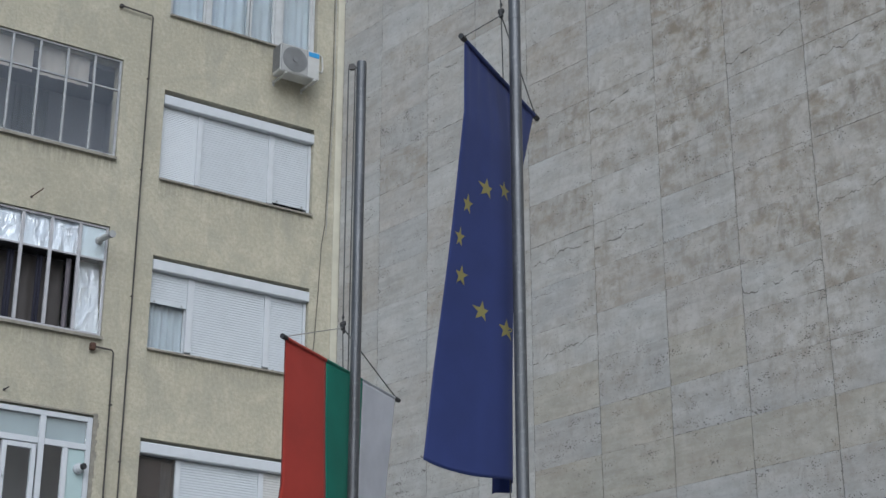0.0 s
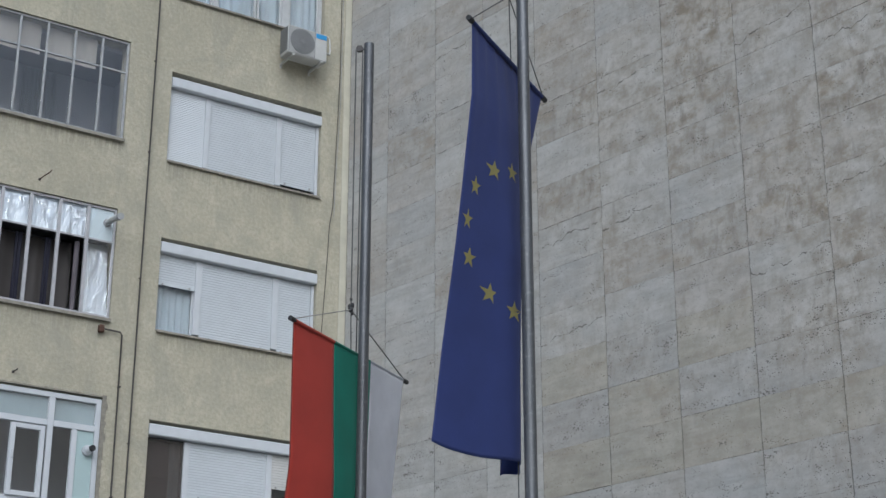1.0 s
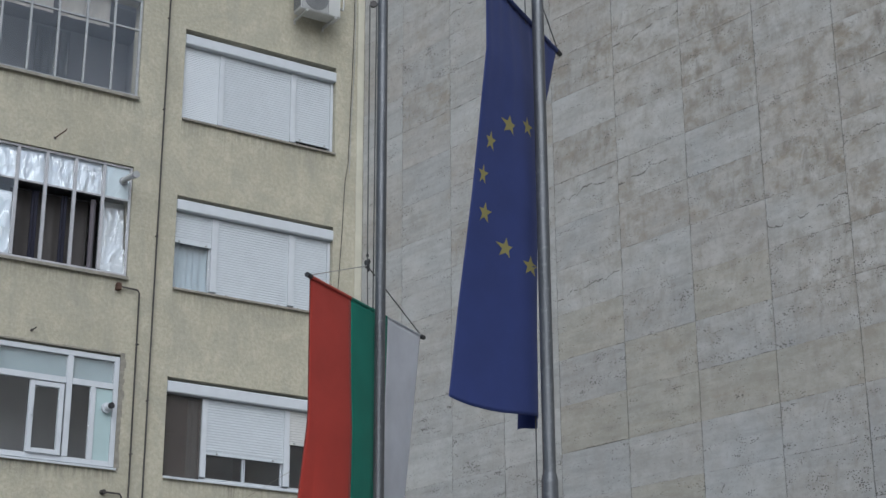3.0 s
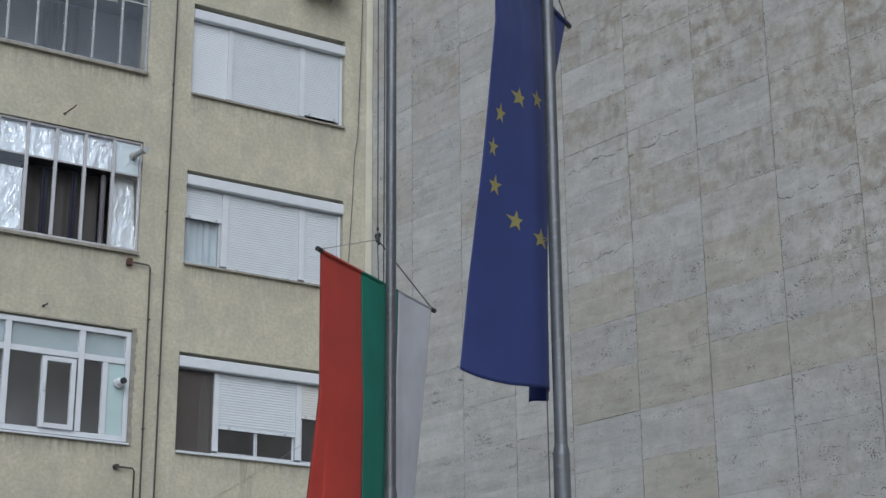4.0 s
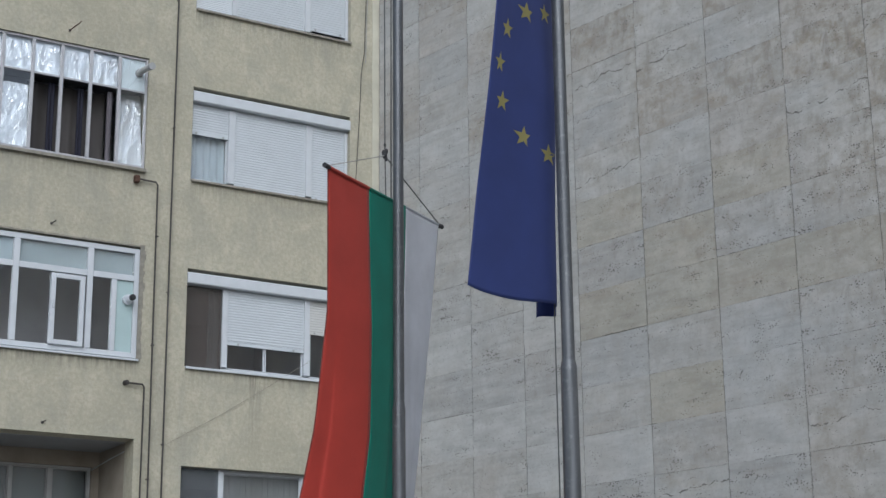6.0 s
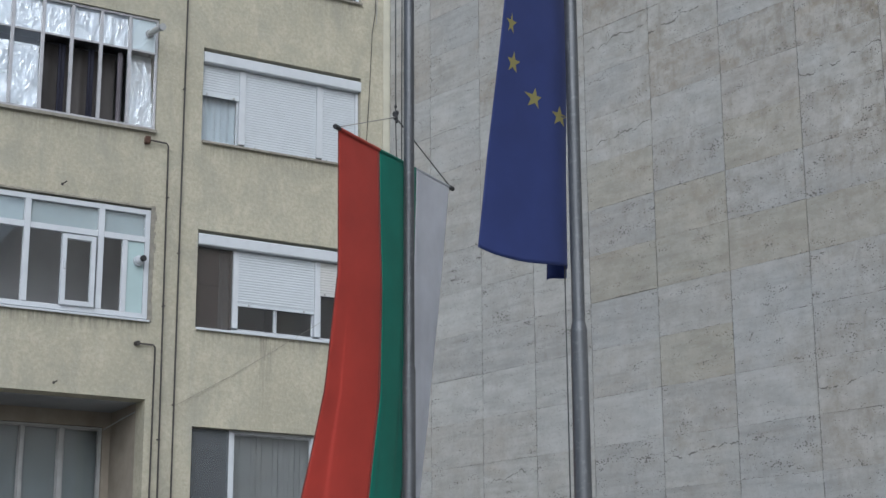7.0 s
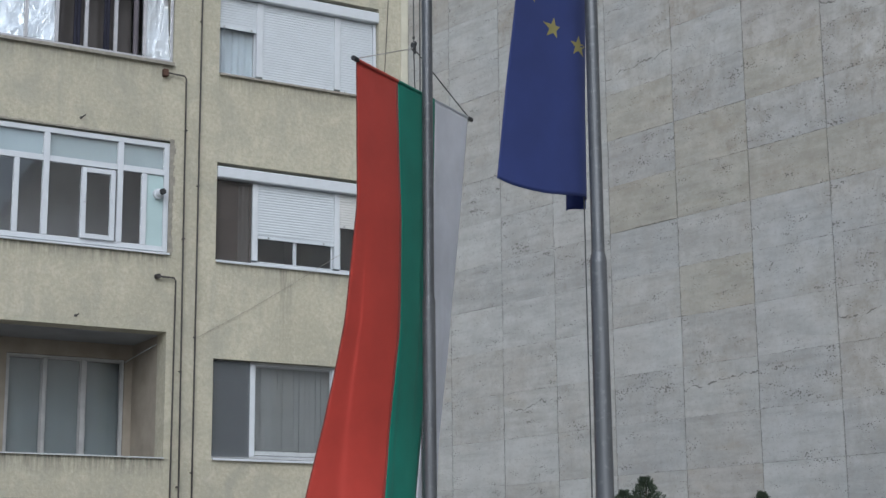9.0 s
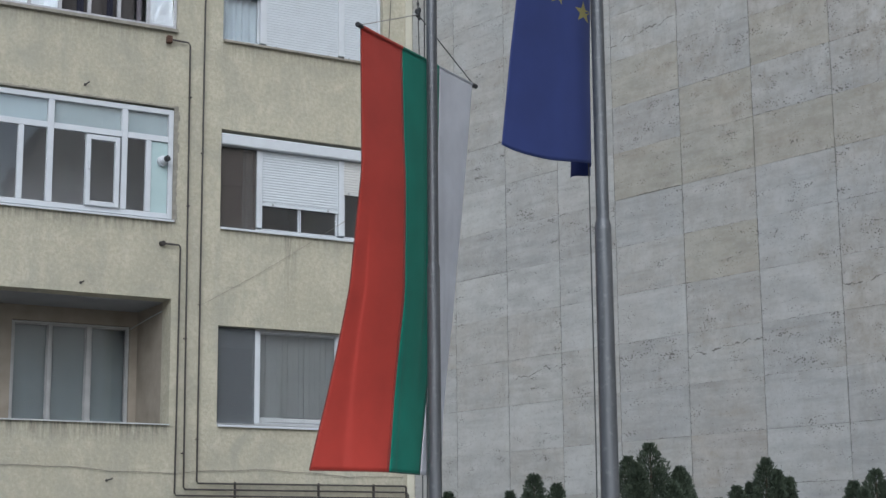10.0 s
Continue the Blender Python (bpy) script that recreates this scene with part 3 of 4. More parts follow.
# old window behind the air conditioner
w = thing("window_5", FLAT, "old white window with net curtains behind the glass", "window", kind="structure")
z0, z1 = SILLS[4], HEADS[4]
part("window_frame", frame_bars(U0 + 0.004, U1 - 0.004, Y + 0.02, Y + 0.09, z0 + 0.014, z1 - 0.004, 0.05), PVC_OLD, w)
for a, b in ((-2.511, -2.435), (-1.258, -1.132)):
    part("mullion", boxed(a, b, Y + 0.008, Y + 0.088, z0 + 0.066, z1 - 0.056), PVC_OLD, w)
for a, b in ((U0 + 0.055, -2.513), (-2.433, -1.73), (-1.71, -1.26), (-1.13, U1 - 0.056)):
    sash = part("sash", frame_bars(a, b, Y + 0.03, Y + 0.08, z0 + 0.066, z1 - 0.056, 0.034), PVC_OLD, w)
    pane(a + 0.034, b - 0.034, Y + 0.05, z0 + 0.10, z1 - 0.09, sash)
sill(U0 + 0.002, U1 - 0.002, z0, w, SILL_CONCRETE)
cloth_sheet(U0 + 0.08, -1.15, 0.23, 14.7, 16.1, NET, "curtain", "pale blue net curtain in soft folds behind the window", 12)
cloth_sheet(-1.1, U1 - 0.04, 0.23, 14.7, 16.1, NET, "curtain", "pale blue net curtain behind the narrow pane", 4)

# ---- glazed loggias: mullions run on past the view ----
STEPS = [L0 + 0.03, -6.93, -6.49, -6.05, -5.615, -5.19, -4.755, -4.32, L1]


def glazed_loggia(name, label, z0, z1, rail, bar, paint):
    w = thing(name, FLAT, label, "window", kind="structure")
    y0, y1 = 0.03, 0.075
    part("window_frame", frame_bars(L0 + 0.004, L1 - 0.004, y0, y1, z0 + 0.02, z1 - 0.006, 0.035), paint, w)
    for x in STEPS[1:-1]:
        part("mullion", boxed(x - bar / 2, x + bar / 2, y0 - 0.004, y1 - 0.004, z0 + 0.056, z1 - 0.042), paint, w)
    for a, b in zip(STEPS, STEPS[1:]):
        part("transom", boxed(a + bar / 2 + 0.002, b - bar / 2 - 0.002, y0, y1 - 0.006, rail - 0.014, rail + 0.014, 0.003), paint, w)
    sill(L0 + 0.002, L1 - 0.002, z0, w, SILL_CONCRETE, 0.06, 0.05)
    return w


w = glazed_loggia("window_8", "grey metal loggia glazing with beige curtains in its upper panes", 12.06, 13.73, 13.20, 0.034, GREY_PAINT)
for k, (a, b) in enumerate(zip(STEPS, STEPS[1:])):
    pane(a + 0.02, b - 0.02, 0.05, 12.12, 13.185, w)
    pane(a + 0.02, b - 0.02, 0.05, 13.216, 13.69, w)
for a, b in ((L0 + 0.1, -5.25), (-5.17, -4.36)):
    cloth_sheet(a, b, 0.17, 13.19, 13.69, BEIGE, "curtain", "short beige curtain across the upper loggia panes", 4, 0.012)
cloth_sheet(-5.15, -4.6, 1.25, 11.1, 13.5, BLIND, "curtain", "dim grey curtain deep inside the loggia", 5, 0.03)

w = glazed_loggia("window_7", "grey metal loggia glazing lined with crumpled silver foil", 9.20, 10.935, 10.395, 0.05, PALE_FRAME)


def foil_sheet(x0, x1, y, z0, z1, parent, seed, lean=0.05):
    bm = bmesh.new()
    nx, nz = 14, max(8, int(14 * (z1 - z0) / (x1 - x0)))
    grid = []
    for j in range(nz + 1):
        row = []
        for i in range(nx + 1):
            x, z = x0 + (x1 - x0) * i / nx, z0 + (z1 - z0) * j / nz
            d = noise.noise(Vector((x * 5, z * 4, seed))) * 0.006 + abs(noise.noise(Vector((x * 9, z * 6, seed + 4)))) * 0.007
            row.append(bm.verts.new((x, y + d + lean * (z - z0), z)))
        grid.append(row)
    for a, b in zip(grid, grid[1:]):
        for i in range(nx):
            bm.faces.new((a[i], a[i + 1], b[i + 1], b[i]))
    return part("foil_sheet", bm, FOIL, parent, "crumpled silver foil behind the glass")


for k, (a, b) in enumerate(zip(STEPS, STEPS[1:])):
    last = k == len(STEPS) - 2
    pane(a + 0.022, b - 0.022, 0.046, 10.412, 10.895, w)
    if last:
        ob = part("panel", boxed(a + 0.022, b - 0.04, 0.058, 0.064, 10.412, 10.895), FLUE_PANEL, w, "pale blue panel round the flue")
    else:
        foil_sheet(a + 0.021, b - 0.021, 0.066, 10.41, 10.90, w, k * 3.1)
    if k in (0, 1, 2, 3):
        pane(a + 0.022, b - 0.022, 0.046, 9.26, 10.378, w)
        foil_sheet(a + 0.021, b - 0.021, 0.066, 9.26, 10.21, w, 20 + k * 2.3)
    elif last:
        pane(a + 0.022, b - 0.04, 0.046, 9.26, 10.378, w)
        foil_sheet(a + 0.022, b - 0.04, 0.062, 9.26, 10.385, w, 41.0, 0.13)
cloth_sheet(-5.32, -5.22, 0.22, 9.2, 10.35, DARK_CLOTH, "curtain", "dark blue cloth hanging inside the loggia", 2, 0.02)
cloth_sheet(-4.88, -4.79, 0.22, 9.2, 10.35, DARK_CLOTH, "curtain", "dark blue cloth hanging inside the loggia", 2, 0.02)
cloth_sheet(-4.46, -4.38, 0.14, 9.2, 10.35, LILAC_CLOTH, "curtain", "narrow dull lilac cloth by the open pane", 1, 0.012)
cloth_sheet(-5.58, -4.40, 0.42, 9.0, 10.4, DRAPE, "curtain", "dark brown drape hanging inside the loggia", 5, 0.025)
flue = thing("flue_pipe", FLAT @ pose(-4.02, 0.06, 10.68), "white stove flue sticking out through the loggia panel", "pipe")
part("tube", tube([(0, 0.1, 0.02), (0, -0.2, 0.0), (0, -0.5, -0.05)], 0.045, 16), AC_WHITE, flue, smooth=True)
part("collar", tube([(0, -0.004, 0.012), (0, -0.03, 0.01)], 0.062, 16), GREY_PAINT, flue)
part("cap", tube([(0, -0.47, -0.046), (0, -0.54, -0.056)], 0.052, 16), GREY_PAINT, flue, "grey dirty end cap")

# white framed loggia
w = thing("window_6", FLAT, "white plastic loggia glazing with one sash open", "window", kind="structure")
z0, z1, R0, R1 = 6.385, 8.03, 7.515, 7.60
part("window_frame", frame_bars(L0 + 0.004, L1 - 0.012, 0.02, 0.09, z0 + 0.02, z1 - 0.03, 0.075), PVC, w)
POSTS = [(-6.72, -6.63), (-5.725, -5.64), (-4.665, -4.58)]
for a, b in POSTS:
    part("mullion", boxed(a, b, 0.014, 0.088, z0 + 0.096, z1 - 0.106), PVC, w)
edges = [L0 + 0.08] + [v for p in POSTS for v in p] + [L1 - 0.088]
for a, b in zip(edges[::2], edges[1::2]):
    part("transom", boxed(a + 0.001, b - 0.001, 0.018, 0.086, R0, R1), PVC, w)
    pane(a + 0.002, b - 0.002, 0.05, R1 + 0.004, z1 - 0.108, w)
    pane(a + 0.002, b - 0.002, 0.085, R1 + 0.004, z1 - 0.108, w, FILM, "film", "grey-green film behind the glass")
low = z0 + 0.097
for x in (-6.09, -4.262):
    part("mullion", boxed(x - 0.038, x + 0.038, 0.018, 0.086, low, R0 - 0.002), PVC, w)
for a, b in ((L0 + 0.08, -6.722), (-6.628, -6.13), (-6.05, -5.727), (-5.638, -5.19), (-4.578, -4.302)):
    pane(a, b, 0.05, low, R0 - 0.003, w)
rng = random.Random(8)
bm = bmesh.new()
for k in range(40):
    za, zb = 6.36 + k * 0.0425, 6.36 + (k + 1) * 0.0425 - 0.001
    wide = 0.03 + 0.06 * abs(noise.noise(Vector((0.3, k * 0.35, 2.0)))) + rng.uniform(0, 0.012)
    box(bm, L1 - 0.02, L1 + wide, -0.007 - rng.uniform(0, 0.004), -0.001, za, zb)
for k in range(70):
    xa, xb = L1 - (k + 1) * 0.0495 + 0.001, L1 - k * 0.0495
    tall = 0.008 + 0.02 * abs(noise.noise(Vector((k * 0.4, 0.7, 5.0)))) + rng.uniform(0, 0.008)
    box(bm, xa, xb, -0.007 - rng.uniform(0, 0.004), -0.001, 8.026, 8.032 + tall)
part("mortar_edge", bm, SILL_CONCRETE, w, "rough grey mortar smeared round the frame")
sash = part("sash", frame_bars(-5.185, -4.70, -0.025, 0.045, low - 0.004, R0 - 0.03, 0.068), PVC, w)
pane(-5.11, -4.775, 0.01, low + 0.056, R0 - 0.106, sash)
part("handle", boxed(-5.16, -5.135, -0.06, -0.026, 6.98, 7.10), PVC, sash)
part("panel", boxed(-4.222, -3.974, 0.045, 0.055, low, R0 - 0.003), OPAL, w, "pale green opal panel")
sill(L0 + 0.002, L1 - 0.002, z0, w, PVC, 0.05, 0.03)
cctv = thing("security_camera", FLAT @ pose(-4.06, 0.044, 7.235), "white dome security camera on the loggia panel", "security camera")
part("mount", disc(None, (0, -0.03, 0), (0, 1, 0), 0.075, 0.06), PVC, cctv)
part("body", tube([(0, -0.06, 0), (0.01, -0.09, 0.006), (0.022, -0.12, 0.01)], [0.062, 0.056, 0.048], 16), PVC, cctv, smooth=True)
part("lens", tube([(0.02, -0.115, 0.01), (0.036, -0.165, 0.016)], 0.044, 16), BLACK, cctv, "black lens hood")

# open loggia below it
DEEP = 1.35
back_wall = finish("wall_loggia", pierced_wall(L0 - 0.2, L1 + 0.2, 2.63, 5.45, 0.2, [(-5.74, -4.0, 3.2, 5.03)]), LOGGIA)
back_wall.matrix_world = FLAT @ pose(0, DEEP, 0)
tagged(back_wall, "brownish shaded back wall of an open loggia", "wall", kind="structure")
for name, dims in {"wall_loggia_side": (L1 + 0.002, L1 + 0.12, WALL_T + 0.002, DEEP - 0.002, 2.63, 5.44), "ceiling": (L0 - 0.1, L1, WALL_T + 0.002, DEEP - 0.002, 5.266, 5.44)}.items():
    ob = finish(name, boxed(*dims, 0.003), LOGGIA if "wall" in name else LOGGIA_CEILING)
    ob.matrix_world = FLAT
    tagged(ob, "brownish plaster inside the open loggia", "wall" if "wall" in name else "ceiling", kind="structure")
w = thing("window_9", FLAT @ pose(0, DEEP, 0), "white three-pane window at the back of the loggia", "window", kind="structure")
part("window_frame", frame_bars(-5.736, -4.004, 0.02, 0.09, 3.204, 5.026, 0.036), FRAME_GREY, w)
for a, b in ((-5.21, -5.155), (-4.645, -4.572)):
    part("mullion", boxed(a, b, 0.014, 0.088, 3.242, 4.988), FRAME_GREY, w)
for a, b in ((-5.699, -5.212), (-5.153, -4.647), (-4.570, -4.041)):
    sash = part("sash", frame_bars(a, b, 0.03, 0.08, 3.242, 4.988, 0.014), FRAME_GREY, w)
    pane(a + 0.014, b - 0.014, 0.05, 3.256, 4.974, sash)
ob = cloth_sheet(-5.7, -4.03, DEEP + 0.17, 3.1, 5.0, LOGGIA_CLOTH, "curtain", "smooth grey-green curtain behind the loggia window", 4, 0.008)
facade_line = finish("clothes_line", tube([(-4.0, DEEP - 0.01, 4.99), (-3.94, 0.7, 5.08), (-3.89, 0.36, 5.13)], 0.008, 6), PVC_OLD)
facade_line.matrix_world = FLAT
tagged(facade_line, "pale cord strung across the loggia corner", "cord")
ledge = thing("loggia_ledge", FLAT, "thin pale metal ledge with rust runs on the loggia parapet", "ledge", kind="structure")
sill(L0 + 0.002, L1 - 0.002, 3.51, ledge, PVC_OLD, 0.04, 0.02)

# ---- air conditioner ----
ac = thing("air_conditioner", FLAT @ pose(-1.04, 0, 14.345), "white outdoor air conditioner unit on wall brackets", "air conditioner")
part("body", boxed(-0.36, 0.36, -0.44, -0.16, -0.255, 0.255, 0.018), AC_WHITE, ac)
grille = part("fan_grille", disc(None, (-0.10, -0.446, 0.0), (0, 1, 0), 0.222, 0.012, 32), AC_DARK, ac, "round dark fan grille")
for r in (0.05, 0.085, 0.12, 0.155, 0.19):
    pts = [(-0.10 + r * math.cos(a), -0.456, r * math.sin(a)) for a in (2 * math.pi * k / 28 for k in range(29))]
    part("ring", tube(pts, 0.0035, 5), AC_RING, grille)
part("hub", disc(None, (-0.10, -0.456, 0.0), (0, 1, 0), 0.04, 0.014), AC_RING, grille)
for k in range(11):
    z = -0.2 + k * 0.04
    part("fin", boxed(-0.368, -0.358, -0.425, -0.175, z, z + 0.03, 0.001), AC_DARK, ac)
part("badge", boxed(0.15, 0.345, -0.446, -0.439, 0.14, 0.225, 0.002), LOGO_BLUE, ac, "small blue maker's badge")
part("fan_panel", boxed(-0.334, 0.126, -0.4428, -0.4395, -0.235, 0.235, 0.0), AC_PANEL, ac, "grey panel round the fan")
part("seam", boxed(0.128, 0.136, -0.443, -0.438, -0.24, 0.24, 0.0), AC_DARK, ac)
part("seam", boxed(-0.345, -0.338, -0.443, -0.438, -0.24, 0.24, 0.0), AC_DARK, ac)
part("side_cover", boxed(0.362, 0.40, -0.34, -0.2, -0.16, 0.1, 0.01), AC_WHITE, ac)
for x in (-0.26, 0.26):
    br = part("bracket", boxed(x - 0.018, x + 0.018, -0.46, -0.006, -0.295, -0.258, 0.003), AC_WHITE, ac)
    part("plate", boxed(x - 0.018, x + 0.018, -0.016, -0.003, -0.34, -0.297, 0.002), AC_WHITE, br)
hose = finish("coolant_hose", tube([(-0.655, -0.3, 14.38), (-0.58, -0.25, 14.37), (-0.48, -0.15, 14.42), (-0.43, -0.08, 14.55), (-0.425, -0.04, 14.78), (-0.45, -0.03, 14.81), (-0.62, -0.03, 14.82)], 0.014, 8), AC_WHITE, True)
hose.matrix_world = FLAT
tagged(hose, "pale wrapped coolant hose of the air conditioner", "hose")


# ---- pipes and cables on the facade ----
def facade_tube(name, label, category, points, r, material):
    t = thing(name, FLAT, label, category)
    part("tube", tube(points, r, 8), material, t, smooth=True)
    return t


OUT = -0.05
drain = facade_tube("drain_pipe", "thin dark pipe running down the facade", "pipe", [(-3.99, OUT, 14.63), (-3.50, OUT, 14.61), (-3.475, OUT, 14.57), (-3.478, OUT, 8.0), (-3.473, OUT, 2.73), (-3.45, OUT, 2.70), (-0.17, OUT, 2.71), (-0.155, OUT, 2.69), (-0.155, OUT, 0.1)], 0.013, DARK_PIPE)
part("end_piece", boxed(-4.03, -3.97, -0.07, -0.004, 14.60, 14.66, 0.01), DARK_PIPE, drain)
for z in (13.5, 11.95, 9.9, 7.4, 5.2, 3.3):
    part("clamp", boxed(-3.492, -3.46, -0.064, -0.003, z, z + 0.018, 0.004), DARK_PIPE, drain)
drain = facade_tube("drain_pipe", "thin dark pipe with a rusty box at its head", "pipe", [(-4.01, OUT, 9.03), (-3.73, OUT, 9.02), (-3.70, OUT, 8.98), (-3.685, OUT, 6.0), (-3.665, OUT, 2.64), (-3.64, OUT, 2.615), (-0.15, OUT, 2.62), (-0.15 + 0.03, OUT, 2.59), (-0.12, OUT, 0.1)], 0.013, DARK_PIPE)
part("end_piece", boxed(-4.06, -3.98, -0.08, -0.004, 8.97, 9.08, 0.01), RUST, drain, "rusty box")
for z in (8.2, 6.6, 4.7, 3.1):
    part("clamp", boxed(-3.700, -3.660, -0.064, -0.003, z, z + 0.018, 0.004), DARK_PIPE, drain)
drain = facade_tube("drain_pipe", "thin dark pipe turning down beside the loggia", "pipe", [(-4.04, OUT, 6.035), (-3.81, OUT, 6.03), (-3.785, OUT, 5.99), (-3.79, OUT, 4.0), (-3.795, OUT, 2.56), (-3.77, OUT, 2.53), (-0.2, OUT, 2.53), (-0.19, OUT, 2.5), (-0.19, OUT, 0.1)], 0.013, DARK_PIPE)
part("end_piece", tube([(-4.06, -0.004, 6.035), (-4.04, -0.07, 6.035)], 0.035, 10), DARK_PIPE, drain)
for x in (-2.9, -1.6, -0.7):
    part("clamp", boxed(x, x + 0.012, -0.066, -0.003, 2.50, 2.73, 0.003), DARK_PIPE, drain)
cable = [(-0.20, -0.03, 18.0), (-0.20, -0.03, 15.95), (-0.198, -0.03, 14.28), (-0.215, -0.03, 13.6), (-0.223, -0.03, 13.29), (-0.273, -0.03, 11.76), (-0.325, -0.03, 11.42), (-0.36, -0.03, 10.6), (-0.41, -0.03, 9.72), (-0.44, -0.03, 9.3), (-0.42, -0.03, 8.2), (-0.36, -0.03, 6.0), (-0.3, -0.03, 3.0)]
facade_tube("cable", "slack dark cable hanging down the building's edge", "cable", cable, 0.0055, DARK_PIPE)
cable = [(-0.175, -0.03, 18.0), (-0.17, -0.03, 15.0), (-0.18, -0.03, 13.6), (-0.23, -0.03, 12.4), (-0.25, -0.03, 11.6)]
facade_tube("cable", "thin grey cable beside the building's edge", "cable", cable, 0.0045, GREY_PAINT)
facade_tube("cable", "thin slanting wire below the window", "cable", [(-3.45, -0.02, 5.20), (-2.6, -0.02, 5.70), (-1.9, -0.02, 6.15), (-1.2, -0.07, 6.62)], 0.003, SILL_CONCRETE)
wire = [(x, -0.02, 2.87 + 0.035 * math.sin(x * 1.9) + 0.012 * math.sin(x * 7)) for x in [-8 + 0.3 * k for k in range(27)]]
facade_tube("cable", "thin dark wire strung along the facade", "cable", wire, 0.0045, SILL_CONCRETE)
for x, z, k in ((-5.12, 11.12, 1.0), (-5.23, 8.19, 0.4), (-5.2, 5.39, 0.3), (-4.75, 2.72, 0.5)):
    hook = facade_tube("line_hook", "small rusty clothes line hook in the wall", "hook", [(x, 0.01, z), (x + 0.03 * k, -0.12 * k, z + 0.02 * k), (x + 0.06 * k, -0.26 * k, z + 0.03 * k), (x + 0.075 * k, -0.28 * k, z + 0.06 * k)], 0.009, RUST if k == 1.0 else DARK_PIPE)
    part("plate", disc(None, (x, -0.006, z), (0, 1, 0), 0.02, 0.012, 10), DARK_PIPE, hook)


# ---- flagpoles ----
def place(az, dist, z):
    return Vector((-math.sin(radians(az)) * dist, math.cos(radians(az)) * dist, z))


def flagpole(x, y, top, collar, r_top, r_low, r_foot, label):
    p = thing("flagpole", pose(x, y, 0), label, "flagpole", "flagpoles before the office wall")
    part("lower_tube", tube([(0, 0, 0.05), (0, 0, collar - 0.06), (0, 0, collar - 0.03)], [r_foot, r_low, r_low], 24), STEEL, p, smooth=True)
    part("collar", tube([(0, 0, collar - 0.03), (0, 0, collar), (0, 0, collar + 0.05)], [r_low * 1.02, r_low, r_top * 1.02], 24), STEEL, p, "welded reducing collar", smooth=True)
    part("upper_tube", tube([(0, 0, collar + 0.02), (0, 0, top)], r_top, 24), STEEL, p, smooth=True)
    part("base_plate", disc(None, (0, 0, 0.025), (0, 0, 1), 0.2, 0.05, 24), STEEL, p)
    part("band", tube([(0, 0, top - 0.62), (0, 0, top - 0.58)], r_top * 1.06, 24), STEEL, p)
    arm = part("pulley_arm", tube([(0, 0, top - 0.05), (-0.09, 0, top - 0.05)], 0.014, 8), STEEL, p)
    part("pulley", disc(None, (-0.09, 0, top - 0.05), (0, 1, 0), 0.033, 0.03, 16), DARK_PIPE, arm)
    part("cleat", boxed(-r_foot - 0.05, -r_foot + 0.004, -0.02, 0.02, 1.15, 1.3), STEEL, p)
    return p


POLE_A = place(3.2, 13.9, 0)
POLE_B = place(-2.84, 12.0, 0)
flagpole(POLE_A.x, POLE_A.y, 9.05, 4.08, 0.048, 0.056, 0.062, "grey galvanised steel flagpole behind which a tricolour hangs")
flagpole(POLE_B.x, POLE_B.y, 9.05, 4.04, 0.049, 0.062, 0.074, "grey galvanised steel flagpole with a stepped tube")


def along(keys, values, v):
    return float(np.interp(v, keys, values))


def soft_row(points, n):
    """n + 1 points evenly along a bent line, its bends rounded."""
    pts = np.array(points)
    base = np.linspace(0, 1, len(pts))
    s = np.linspace(0, 1, n + 1)
    row = np.stack([np.interp(s, base, pts[:, k]) for k in range(3)], 1)
    for _ in range(max(2, n // 12)):
        row[1:-1] = (row[:-2] + 2 * row[1:-1] + row[2:]) / 4
    return row


def cloth_mesh(grid, c0, c1):
    bm = bmesh.new()
    vs = [[bm.verts.new(grid[j, i]) for i in range(c0, c1 + 1)] for j in range(grid.shape[0])]
    for a, b in zip(vs, vs[1:]):
        for i in range(c1 - c0):
            bm.faces.new((a[i], b[i], b[i + 1], a[i + 1]))
    return bm


def thicken(ob, t):
    mod = ob.modifiers.new("thickness", "SOLIDIFY")
    mod.thickness, mod.offset = t, 0.0


# the tricolour: three upright stripes below a level staff
KV = [0, 0.32, 0.59, 0.84, 1]
AZ = [[5.75, 5.8, 6.2, 6.95, 7.5], [4.3, 4.18, 4.3, 4.75, 4.95], [2.95, 2.98, 3.1, 3.45, 3.65], [1.75, 2.1, 2.45, 2.85, 3.0]]
TOP_A, LOW_A, ROWS_A, COLS_A = 6.0, 2.34, 90, 60
grid = np.zeros((ROWS_A + 1, COLS_A + 1, 3))
for j in range(ROWS_A + 1):
    v = j / ROWS_A
    d = 13.15 + 0.28 * v
    pts, last = [], None
    for k in range(4):
        a = along(KV, AZ[k], v)
        if last is not None:
            side = radians(abs(last - a)) * d
            d += math.sqrt(max(0.645 ** 2 - side ** 2, 0.03))
        pts.append(place(a, d, TOP_A + (LOW_A - TOP_A) * v))
        last = a
    row = soft_row(pts, COLS_A)
    for i in range(COLS_A + 1):
        s = i / COLS_A
        wave = 0.045 * math.sin(s * 15 + 2.2 * v + 0.6) * min(1, 3 * v) + 0.03 * math.sin(s * 29 - 3 * v + 1.2 * math.sin(2.5 * v)) * min(1, 2 * v) + 0.012 * math.sin(s * 42 + 5) * (1 - v) + 0.009 * math.sin(s * 66 - 8 * v + 1.8 * math.sin(3.1 * v)) * min(1, 2.5 * v)
        row[i] += np.array([0.45, 0.75, 0]) * wave
    grid[j] = row
flag_a = thing("flag", pose(0, 0, 0), "red, green and white striped flag hanging from a staff", "flag", "flags on the poles")
